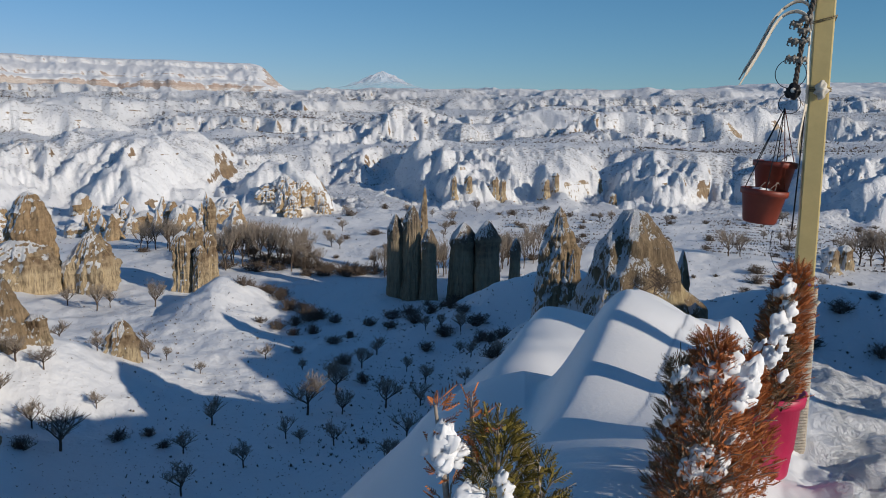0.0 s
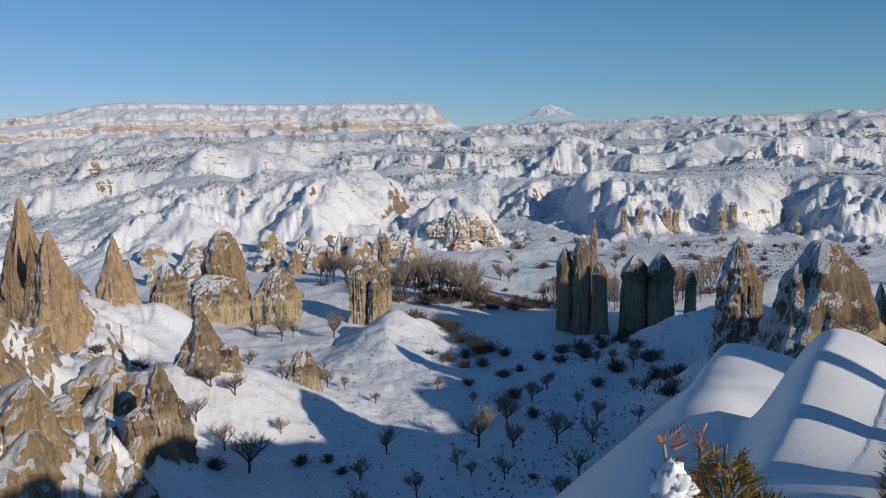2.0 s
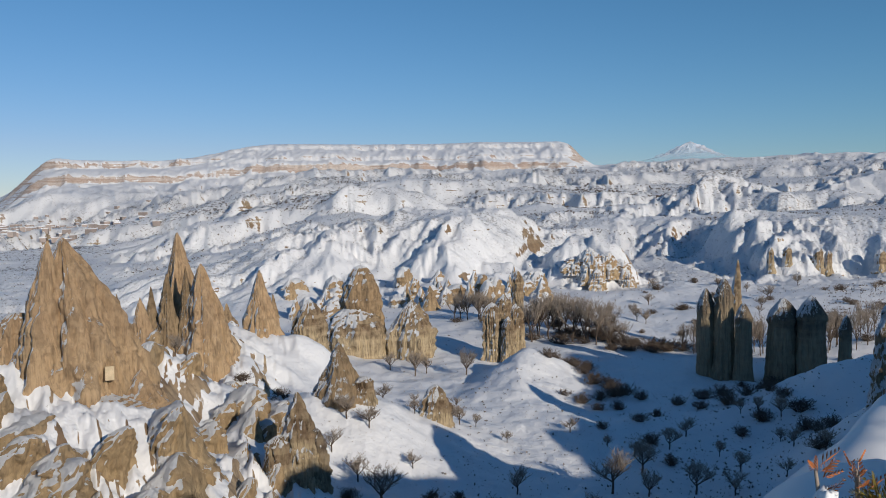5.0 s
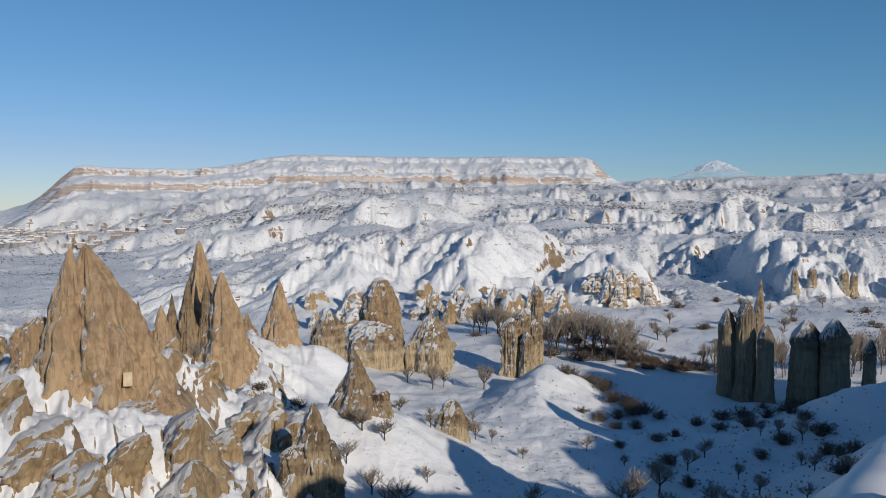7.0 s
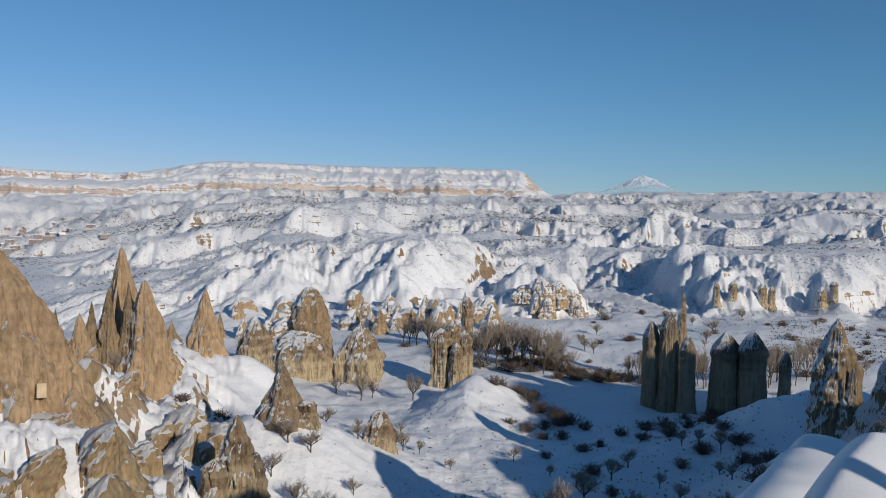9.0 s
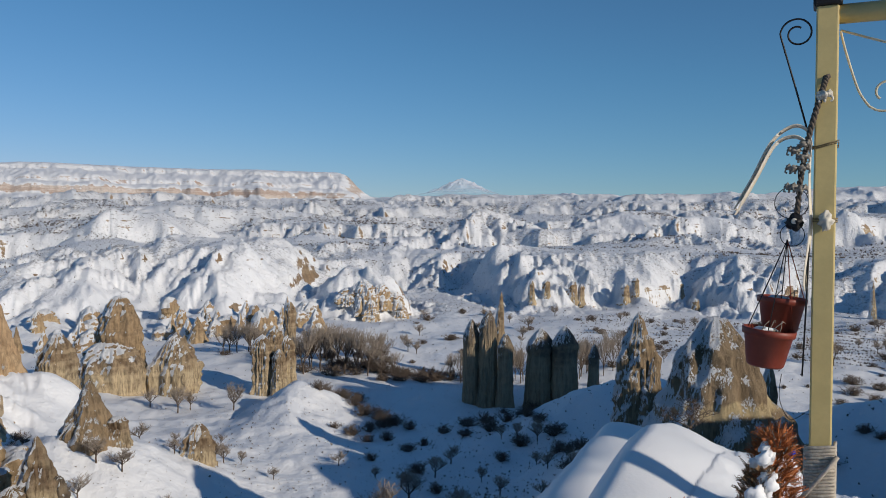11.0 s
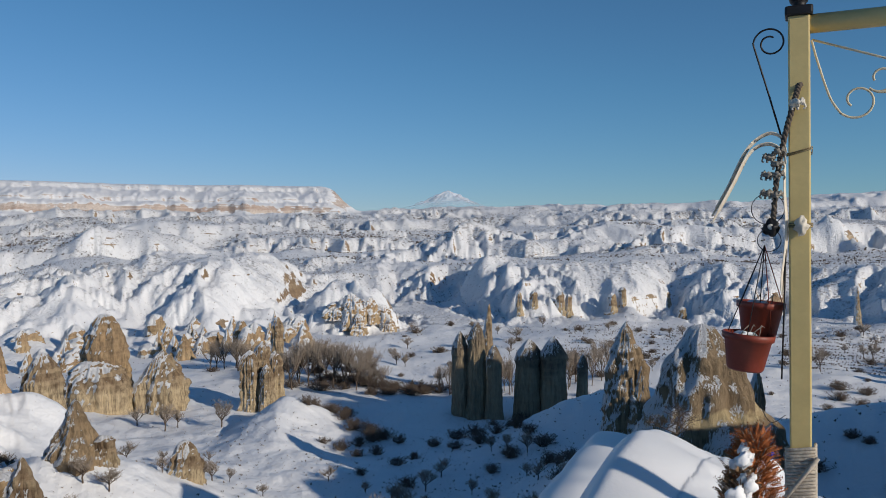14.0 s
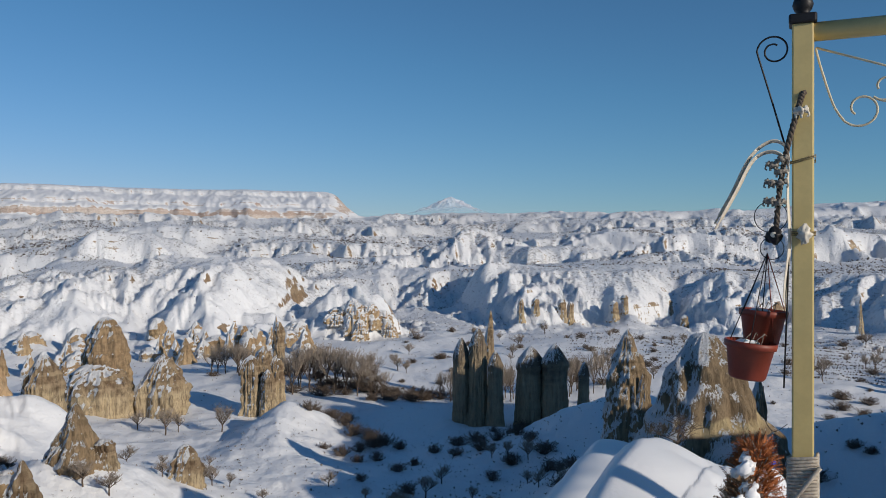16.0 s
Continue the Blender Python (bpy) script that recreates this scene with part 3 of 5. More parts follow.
def gullies(Z, u, v, S, wave, depth, gate, seed, sharp=0.5):
    """Carves run-off gullies that follow the fall of the land, one every wave degrees; u, v: bearing and log distance."""
    smooth = blur(Z, 0.4 * wave / abs(u[1] - u[0]), 0.3 * wave / np.median(np.diff(v)))
    gu, gv = np.gradient(smooth, u, axis=1) / S, np.gradient(smooth, v, axis=0) / S
    slope = np.hypot(gu, gv) + 1e-6
    dx, dy = -gv / slope, gu / slope
    U, V = np.meshgrid(u / wave, v / wave)
    ix, iy = np.floor(U).astype(np.int64), np.floor(V).astype(np.int64)
    top, tot = 0.0, 0.0
    for ox in (-1, 0, 1):
        for oy in (-1, 0, 1):
            jx, jy = ix + ox, iy + oy
            px, py = U - jx - lattice(jx, jy, 5, seed), V - jy - lattice(jx, jy, 6, seed)
            w = np.exp(-2.2 * (px * px + py * py))
            top = top + w * np.cos(2 * math.pi * (px * dx + py * dy))
            tot = tot + w
    c = np.clip(top / tot, -1, 1)
    crest = 1 - 2 * np.sqrt((1 - c) / 2)
    return Z + depth * wave * S * (0.06 + 1.15 * sstep(0.08, 0.34, slope)) * gate * ((1 - sharp) * c + sharp * crest)


def ledges(Z, step, gate):
    """Harder beds that stand out of a slope as steps."""
    p = Z / step
    f = p - np.floor(p)
    return Z + gate * step * (sstep(0.55, 0.95, f) - f)


BEARINGS = np.concatenate([np.arange(-54, 35.01, 0.09), np.arange(36, 304.5, 2.2)])
RINGS = [0.4]
while RINGS[-1] < 4900:
    RINGS.append(RINGS[-1] * (1.03 if RINGS[-1] < 2 else 1.01 if RINGS[-1] < 6.5 else 1.02 if RINGS[-1] < 40 else 1.0085 if RINGS[-1] < 235 else 1.0058 if RINGS[-1] < 480 else 1.0078 if RINGS[-1] < 2180 else 1.0042 if RINGS[-1] < 2650 else 1.014))
RINGS = np.array(RINGS)


def carved():
    A, R = np.meshgrid(np.radians(BEARINGS), RINGS)
    Z = ground_height(R * np.sin(A), R * np.cos(A))
    nf = int(np.sum(BEARINGS < 35.5))
    r0 = int(np.searchsorted(RINGS, 44.0))
    u, v = BEARINGS[:nf], np.log(RINGS[r0:]) * 57.296
    r, S = R[r0:, :nf], R[r0:, :nf] * math.pi / 180
    az = np.repeat(u[None], len(v), 0)
    mesa = sstep(2150, 2300, r)
    far = sstep(245, 285, r)
    hill = sstep(46, 56, r) * (1 - sstep(120, 165, r)) * (1 - sstep(-30, -25, az))
    near = sstep(60, 80, r) * (1 - sstep(200, 240, r)) * (1 - hill) * (0.2 - 0.15 * sstep(120, 170, r))
    calm = 0.30 + 0.70 * sstep(0.34, 0.54, vnoise(az / 6 + 11, np.log(r) * 14, 506))
    far = far * (1 - 0.6 * sstep(1500, 2000, r) * sstep(-6, 0, az))
    wide = far * (1 - 0.85 * mesa)
    gate = far * (calm + (1 - calm) * mesa) * (1 - 0.7 * mesa) + hill + near
    fine = far * (calm + (1 - calm) * mesa) * (1 - 0.45 * mesa) + hill + near
    F = Z[r0:, :nf]
    F = gullies(F, u, v, S, 4.6, 0.12, wide, 501, 0.9)
    F = gullies(F, u, v, S, 2.1, 0.19, gate, 502, 0.9)
    bed = sstep(0.42, 0.60, vnoise(az / 7 + 3, np.log(r) * 9, 503)) * sstep(270, 300, r) * (1 - sstep(1100, 1500, r))
    F = ledges(F, 3.4, 0.25 * bed)
    F = gullies(F, u, v, S, 1.0, 0.20, gate, 504, 0.9)
    F = gullies(F, u, v, S, 0.48, 0.20, fine, 505, 0.8)
    Z[r0:, :nf] = F
    return R * np.sin(A), R * np.cos(A), Z


GX, GY, GZ = carved()


def ground_at(az, d):
    """Heights of the ground sheet at bearings az and distances d."""
    az, d = np.atleast_1d(np.asarray(az, float)), np.atleast_1d(np.asarray(d, float))
    az = np.where(az < BEARINGS[0], az + 360, az)
    i = np.clip(np.searchsorted(RINGS, d) - 1, 0, len(RINGS) - 2)
    j = np.clip(np.searchsorted(BEARINGS, az) - 1, 0, len(BEARINGS) - 2)
    f = np.clip((d - RINGS[i]) / (RINGS[i + 1] - RINGS[i]), 0, 1)
    g = np.clip((az - BEARINGS[j]) / (BEARINGS[j + 1] - BEARINGS[j]), 0, 1)
    return (GZ[i, j] * (1 - g) + GZ[i, j + 1] * g) * (1 - f) + (GZ[i + 1, j] * (1 - g) + GZ[i + 1, j + 1] * g) * f


def ground_z(az, d):
    return float(ground_at(az, d)[0])


def build_ground():
    n, m = GZ.shape
    co = np.vstack([np.stack([GX, GY, GZ], -1).reshape(-1, 3), [[0, 0, GZ[0].mean()]]])
    i = np.arange(n - 1)[:, None] * m
    j = np.arange(m)[None, :]
    jn = (j + 1) % m
    quads = np.stack([i + j, i + m + j, i + m + jn, i + jn], -1).reshape(-1, 4)[:, ::-1]
    cap = np.stack([np.full(m, n * m), (np.arange(m) + 1) % m, np.arange(m)], -1)
    loops = np.concatenate([quads.ravel(), cap.ravel()])
    me = bpy.data.meshes.new("ground")
    me.vertices.add(len(co))
    me.vertices.foreach_set("co", co.ravel())
    me.loops.add(len(loops))
    me.loops.foreach_set("vertex_index", loops.astype(np.int32))
    me.polygons.add(len(quads) + m)
    me.polygons.foreach_set("loop_start", np.concatenate([np.arange(len(quads)) * 4, quads.size + np.arange(m) * 3]).astype(np.int32))
    me.polygons.foreach_set("loop_total", np.concatenate([np.full(len(quads), 4), np.full(m, 3)]).astype(np.int32))
    me.update(calc_edges=True)
    me.shade_smooth()
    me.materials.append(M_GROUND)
    return tagged(new("ground", me), "snow-covered valley floor, slopes and plateau", "ground", kind="structure")


ground = build_ground()


# ---- rock chimneys and cones ----
def mesh_of(name, verts, faces, mat, smooth=True):
    me = bpy.data.meshes.new(name)
    me.from_pydata([tuple(v) for v in verts], [], [tuple(f) for f in faces])
    me.update()
    if smooth:
        me.shade_smooth()
    me.materials.append(mat)
    return me


def box_mesh(name, sx, sy, sz, mat):
    bm = bmesh.new()
    bmesh.ops.create_cube(bm, size=1.0, matrix=Matrix.Diagonal((sx, sy, sz, 1)))
    bmesh.ops.bevel(bm, geom=bm.edges[:], offset=0.06, segments=2, affect="EDGES", profile=0.5)
    me = bpy.data.meshes.new(name)
    bm.to_mesh(me)
    bm.free()
    me.materials.append(mat)
    return me


CONE = [(0, 1.0), (0.2, 0.90), (0.45, 0.69), (0.7, 0.43), (0.88, 0.20), (0.96, 0.09), (1, 0.0)]
TOWER = [(0, 1.0), (0.1, 0.92), (0.6, 0.86), (0.8, 0.78), (0.92, 0.52), (1, 0.0)]
CAPPED = [(0, 1.0), (0.1, 0.92), (0.5, 0.86), (0.68, 0.82), (0.73, 0.92), (0.80, 0.84), (0.89, 0.56), (0.96, 0.26), (1, 0.0)]
PILLAR = [(0, 1.0), (0.1, 0.88), (0.3, 0.80), (0.55, 0.75), (0.74, 0.72), (0.80, 0.74), (0.9, 0.50), (0.97, 0.22), (1, 0.0)]
DOME = [(0, 1.0), (0.2, 0.96), (0.45, 0.88), (0.65, 0.74), (0.82, 0.52), (0.94, 0.26), (1, 0.0)]
STEEP = [(0, 1.0), (0.25, 0.78), (0.5, 0.53), (0.75, 0.28), (0.92, 0.11), (1, 0.0)]
BLUNT = [(0, 1.0), (0.4, 0.98), (0.58, 0.93), (0.74, 0.78), (0.88, 0.52), (0.96, 0.28), (1, 0.0)]
SPIRE = [(0, 1.0), (0.15, 0.82), (0.4, 0.62), (0.65, 0.48), (0.85, 0.30), (0.95, 0.15), (1, 0.0)]


def rock_mesh(name, h, rx, ry, profile, mat, seed, flutes=0.12, rough=0.10, lean=(0.0, 0.0), turn=0.0, segs=100, rings=64, bury=2.0):
    """A weathered rock body: a turned profile, elliptic, fluted by run-off, roughened and leaning."""
    t = np.linspace(0, 1, rings) ** 0.9
    zz = -bury + (h + bury) * t
    hf = np.clip(zz / h, 0, 1)
    pr = np.interp(hf, [k[0] for k in profile], [k[1] for k in profile])
    pr = np.where(zz < 0, 1.0 - zz / h * 0.4, pr)
    a = np.linspace(0, 2 * math.pi, segs, endpoint=False)
    A, Zg = np.meshgrid(a, zz)
    PR = np.repeat(pr[:, None], segs, 1)
    s = max(rx, ry)
    cx, cy = np.cos(A), np.sin(A)
    fl = vnoise3(cx * 2.6 + 7, cy * 2.6 + 7, Zg / h * 0.7 + 5, seed) - 0.5
    fl2 = np.abs(vnoise3(cx * 5.5 + 9, cy * 5.5 + 9, Zg / h * 1.1 + 9, seed + 1) - 0.5) * 2
    fl3 = np.abs(vnoise3(cx * 8.5 + 11, cy * 8.5 + 11, Zg / h * 0.9 + 3, seed + 8) - 0.5) * 2
    X, Y = cx * rx * PR, cy * ry * PR
    k = 3.2 / s
    n3 = vnoise3(X * k + 50, Y * k + 50, Zg * k * 0.4 + 50, seed + 2) - 0.5
    n4 = vnoise3(X * k * 2.7 + 50, Y * k * 2.7 + 50, Zg * k * 0.9 + 50, seed + 3) - 0.5
    n5 = vnoise3(X * k * 6 + 50, Y * k * 6 + 50, Zg * k * 2.6 + 50, seed + 4) - 0.5
    crease = 1 - np.abs(2 * vnoise3(X * k * 1.3 + 80, Y * k * 1.3 + 80, Zg * k * 0.45 + 80, seed + 5) - 1)
    ledge = vnoise3(X * k * 0.3 + 20, Y * k * 0.3 + 20, Zg * k * 2.2 + 20, seed + 6) - 0.5
    f = 1 + flutes * (2.2 * fl + 1.3 * (fl2 - 0.5) + 0.8 * (fl3 - 0.4)) + rough * (2.2 * n3 + 1.5 * n4 + 1.0 * n5 - 2.0 * (crease - 0.5) + 0.7 * ledge)
    X, Y = X * f, Y * f
    up = np.clip(Zg / h, 0, 1.2)
    X, Y = X + lean[0] * up ** 1.3 * h, Y + lean[1] * up ** 1.3 * h
    Zg = Zg + rough * s * 0.5 * (n3 + n4) * np.clip(up, 0, 1)
    ct, st = math.cos(turn), math.sin(turn)
    X, Y = X * ct - Y * st, X * st + Y * ct
    co = np.stack([X, Y, Zg], -1)[:-1].reshape(-1, 3)
    tip = np.stack([X, Y, Zg], -1)[-1].mean(0)
    verts = np.vstack([co, tip[None]])
    faces = []
    for i in range(rings - 2):
        for j in range(segs):
            jn = (j + 1) % segs
            faces.append((i * segs + j, i * segs + jn, (i + 1) * segs + jn, (i + 1) * segs + j))
    b = (rings - 2) * segs
    faces += [(b + j, b + (j + 1) % segs, len(verts) - 1) for j in range(segs)]
    return mesh_of(name, verts, faces, mat)


def rock(name, az, d, el_top, wdeg, profile, mat, seed, label, group="", z0=None, deep=1.0, **kw):
    """A rock whose top stands at elevation el_top (degrees) over a foot wdeg wide, at bearing az and distance d."""
    p = spot(az, d)
    zb = ground_z(az, d) if z0 is None else z0
    h = d * math.tan(radians(el_top + 0.1)) - zb
    rx = d * radians(wdeg) / 2
    me = rock_mesh(name, h, rx, rx * deep, profile, mat, seed, turn=-radians(az), **kw)
    ob = new(name, me)
    ob.location = (p.x, p.y, zb)
    return tagged(ob, label, "rock formation", group)


def cluster(name, az, d, label, lobes, group=""):
    """Several lobes grown together: an empty with one mesh a lobe. lobes: (name, az, d, el_top, wdeg, profile, mat, seed, options)."""
    p = spot(az, d)
    e = tagged(new(name), label, "rock formation", group)
    e.location = (p.x, p.y, ground_z(az, d))
    for nm, a2, d2, el, w, pf, mt, sd, kw in lobes:
        q = spot(a2, d2)
        zb = ground_z(a2, d2) + kw.get("lift", 0.0)
        h = d2 * math.tan(radians(el + 0.1)) - zb
        rx = d2 * radians(w) / 2
        opts = {k: v for k, v in kw.items() if k not in ("deep", "lift")}
        me = rock_mesh(nm, h, rx, rx * kw.get("deep", 1.0), pf, mt, sd, turn=-radians(a2), **opts)
        ob = new(nm, me)
        ob.parent = e
        ob.location = Vector((q.x, q.y, zb)) - e.location
    return e

PIL = "tall rock pillar with a dark snow-dusted cap above the valley floor"
G1 = "rock pillars on the spur"
rock("rock_pillar", 2.62, 172, -4.05, 1.35, SPIRE, M_TAN, 101, "slim tan rock needle behind the dark pillars", G1, flutes=0.1, lean=(0.04, 0))
rock("rock_pillar", 0.85, 149, -5.95, 1.4, CAPPED, M_GREY, 102, PIL, G1, flutes=0.06, rough=0.05)
rock("rock_pillar", 2.0, 148, -5.30, 1.75, PILLAR, M_GREY, 103, "tallest dark rock pillar with a pointed snowy cap", G1, flutes=0.10, rough=0.08)
rock("rock_pillar", 3.2, 146, -6.90, 1.45, PILLAR, M_GREY, 104, PIL, G1, flutes=0.06, rough=0.05)
rock("rock_pillar", 5.5, 148, -6.50, 2.3, CAPPED, M_GREY, 105, PIL, G1, flutes=0.06, rough=0.05, lean=(0.02, 0))
rock("rock_pillar", 7.25, 147, -6.30, 2.1, CAPPED, M_GREY, 106, PIL, G1, flutes=0.06, rough=0.05)
rock("rock_pillar", 9.2, 146, -7.50, 1.05, PILLAR, M_GREY, 107, "thin dark rock pillar with a flat cap", G1, flutes=0.06, rough=0.05, lean=(0.02, 0))
cluster("rock_cone", 12.1, 93, "steep pointed tuff cone with snow on its windward face", [
    ("cone_body", 12.2, 93, -5.2, 3.5, [(0, 1.0), (0.3, 0.92), (0.55, 0.78), (0.75, 0.52), (0.9, 0.26), (1, 0.0)], M_CONE, 111, dict(deep=1.1, flutes=0.12, rough=0.12)),
    ("shoulder", 13.2, 91, -8.2, 2.0, CONE, M_CONE, 116, dict(flutes=0.12, rough=0.12)),
])
cluster("rock_cone", 17.1, 60, "broad tuff cone with a pale yellow band and snow streaks", [
    ("cone_body", 17.3, 60, -5.2, 14.2, [(0, 1.0), (0.2, 0.85), (0.4, 0.67), (0.55, 0.53), (0.75, 0.37), (0.9, 0.22), (0.97, 0.11), (1, 0.0)], M_BELT, 112, dict(flutes=0.08, rough=0.10, lean=(-0.01, 0), segs=130, rings=100)),
    ("buttress", 21.4, 59, -11.4, 3.6, DOME, M_BELT, 113, dict(flutes=0.08, rough=0.1)),
])
rock("rock_pillar", 20.5, 78, -7.9, 1.4, PILLAR, M_TAN, 114, "tan rock pillar behind the broad cone", flutes=0.07, rough=0.06)
rock("rock_pillar", 26.3, 318, -2.75, 0.55, SPIRE, M_TAN, 115, "lone tan rock needle on a snowy slope", flutes=0.07, rough=0.08)
cluster("rock_tower", -12.7, 160, "cream fluted rock tower with a jagged snowy top", [
    ("shaft", -13.5, 160, -7.0, 1.7, TOWER, M_TAN, 121, dict(flutes=0.12)),
    ("shaft", -12.7, 161, -6.45, 1.7, TOWER, M_TAN, 122, dict(flutes=0.12)),
    ("shaft", -11.85, 161, -7.1, 1.5, TOWER, M_TAN, 123, dict(flutes=0.12)),
    ("shaft", -12.4, 158, -8.0, 1.2, TOWER, M_TAN, 124, dict(flutes=0.12)),
])
cluster("rock_cliff", -6.4, 288, "broken brown cliff face under a rounded snowy hill", [
    ("face", -7.7, 283, -3.9, 1.9, DOME, M_PALE, 181, dict(flutes=0.16, rough=0.14)),
    ("face", -6.7, 281, -3.3, 2.1, DOME, M_PALE, 182, dict(flutes=0.16, rough=0.14)),
    ("face", -5.6, 282, -3.6, 1.9, DOME, M_PALE, 183, dict(flutes=0.16, rough=0.14)),
    ("face", -4.7, 284, -4.1, 1.6, DOME, M_PALE, 184, dict(flutes=0.16, rough=0.14)),
    ("block", -6.2, 277, -4.7, 1.2, DOME, M_PALE, 185, dict(flutes=0.16, rough=0.16)),
    ("block", -4.2, 281, -4.9, 1.0, DOME, M_PALE, 186, dict(flutes=0.16, rough=0.16)),
])
rock("rock_pillar", -11.7, 200, -4.8, 1.1, PILLAR, M_TAN, 125, "tan rock stub behind the fluted tower", flutes=0.1)
cluster("rock_castle", -23.1, 166, "wide tan rock mass with a domed brown crown", [
    ("body", -23.0, 166, -7.0, 4.4, BLUNT, M_TAN, 131, dict(flutes=0.10, rough=0.07, segs=110, rings=80)),
    ("crown", -22.6, 168, -4.25, 3.3, BLUNT, M_CROWN, 132, dict(flutes=0.10, rough=0.09, segs=110, rings=90)),
    ("pinnacle", -21.6, 169, -5.3, 1.3, STEEP, M_CROWN, 133, dict(flutes=0.12)),
    ("shoulder", -24.4, 165, -8.0, 2.0, BLUNT, M_TAN, 136, dict(flutes=0.12)),
])
cluster("rock_castle", -19.1, 165, "tan fluted rock block with a snow-streaked pointed top", [
    ("body", -19.1, 165, -6.75, 3.3, [(0, 1.0), (0.25, 0.98), (0.45, 0.93), (0.62, 0.72), (0.85, 0.36), (1, 0)], M_TAN, 134, dict(flutes=0.14, rough=0.08, segs=120, rings=90)),
    ("peak", -18.6, 166, -6.9, 1.9, STEEP, M_TAN, 135, dict(flutes=0.12)),
])
cluster("rock_cone", -24.3, 98, "tan rock cone with one snowy flank and a stub beside it", [
    ("cone_body", -24.3, 98, -9.5, 3.9, STEEP, M_CONE, 141, dict(flutes=0.1, rough=0.09)),
    ("stub", -22.6, 97, -11.9, 1.8, PILLAR, M_TAN, 142, dict(flutes=0.12)),
])
rock("rock_pillar", -17.65, 101, -12.6, 2.4, [(0, 1.0), (0.3, 0.94), (0.55, 0.82), (0.7, 0.62), (0.86, 0.40), (0.95, 0.22), (1, 0)], M_TAN, 143, "short tan rock stub with a snow cap on the open snow", flutes=0.12, rough=0.1)
cluster("rock_cone", -41.2, 80, "huge brown twin-peaked rock cone above the snowy hillside", [
    ("main_cone", -40.7, 80, -1.95, 8.6, [(0, 1.0), (0.14, 0.92), (0.34, 0.76), (0.55, 0.56), (0.75, 0.35), (0.9, 0.16), (0.97, 0.07), (1, 0)], M_HUGE, 151, dict(flutes=0.13, rough=0.10, lean=(-0.115, 0.02), segs=190, rings=150)),
    ("second_peak", -42.9, 79.0, -2.05, 4.0, [(0, 1.0), (0.3, 0.80), (0.55, 0.56), (0.75, 0.34), (0.9, 0.16), (0.97, 0.07), (1, 0)], M_HUGE, 152, dict(flutes=0.10, rough=0.08, lean=(0.035, 0), segs=120, rings=110)),
    ("flank", -44.6, 81, -6.4, 3.0, BLUNT, M_HUGE, 153, dict(flutes=0.14, rough=0.10, lean=(0.05, 0))),
    ("foot", -37.4, 77, -10.6, 3.6, STEEP, M_HUGE, 154, dict(flutes=0.12, rough=0.10)),
    ("foot", -39.6, 76, -11.8, 3.0, CONE, M_HUGE, 155, dict(flutes=0.12, rough=0.10)),
])
niche = tagged(new("rock_niche", box_mesh("rock_niche", 0.75, 0.5, 1.2, M_STONE)), "pale dressed-stone door niche cut into the brown cone", "doorway")
niche.matrix_world = Matrix.Translation(spot(-39.3, 75.02, 75.02 * math.tan(radians(-10.6)))) @ pose(0, 0, 0, -14, 0, 39)
cluster("rock_cone", -34.3, 124, "brown rock cones grown together, snow in their clefts", [
    ("pinnacle", -34.75, 128, -1.75, 3.2, CONE, M_HUGE, 161, dict(flutes=0.16, rough=0.12)),
    ("cone", -32.9, 121, -3.85, 4.2, CONE, M_HUGE, 162, dict(flutes=0.16, rough=0.09, lean=(-0.06, 0), segs=110, rings=90)),
    ("cone", -34.3, 122, -3.9, 2.0, STEEP, M_CONE, 166, dict(flutes=0.18, rough=0.10)),
    ("cone", -35.5, 122, -4.4, 2.2, STEEP, M_CONE, 163, dict(flutes=0.18, rough=0.12)),
    ("cone", -37.2, 118, -5.9, 2.8, STEEP, M_HUGE, 164, dict(flutes=0.14, rough=0.12)),
    ("cone", -36.5, 123, -5.2, 1.6, STEEP, M_CONE, 167, dict(flutes=0.14, rough=0.12)),
    ("cone", -38.6, 121, -5.6, 1.5, STEEP, M_CONE, 168, dict(flutes=0.14, rough=0.12)),
])
rock("rock_cone", -29.5, 137, -4.4, 2.9, STEEP, M_HUGE, 165, "brown rock cone with a ledge at mid height", flutes=0.12, rough=0.08)
rock("rock_block", -26.2, 140, -6.5, 2.8, DOME, M_TAN, 166, "low tan rock block under deep snow", flutes=0.1)
cluster("rock_spire", -27.4, 79, "broken tan rock spire at the foot of the hill", [
    ("body", -27.3, 79, -12.7, 3.6, CONE, M_TAN, 171, dict(flutes=0.14, rough=0.14)),
    ("stump", -28.7, 77, -15.6, 2.4, PILLAR, M_TAN, 172, dict(flutes=0.16, rough=0.14)),
    ("stump", -26.0, 79, -15.2, 1.8, DOME, M_GREY, 173, dict(flutes=0.12, rough=0.16)),
])

rng = random.Random(5)
for k in range(74):
    a, d = rng.uniform(-53, -27.5), rng.uniform(55, 112)
    if -45.5 < a < -37.5 and d > 70:
        continue
    w, h = rng.uniform(1.6, 4.4), rng.uniform(1.0, 3.0)
    p = spot(a, d)
    me = rock_mesh("rock_outcrop", h, w / 2, w / 2 * rng.uniform(1.2, 2.4), rng.choice((STEEP, CONE, DOME)), M_SLAB, 300 + k, flutes=0.14, rough=0.13, segs=44, rings=30, turn=radians(rng.uniform(15, 60)), lean=(rng.uniform(0.1, 0.5), rng.uniform(-0.5, -0.1)))
    ob = tagged(new("rock_outcrop", me), "brown rock outcrop showing through the snowy hillside", "rock", "outcrops on the hillside")
    ob.location = (p.x, p.y, ground_z(a, d) - 0.45)
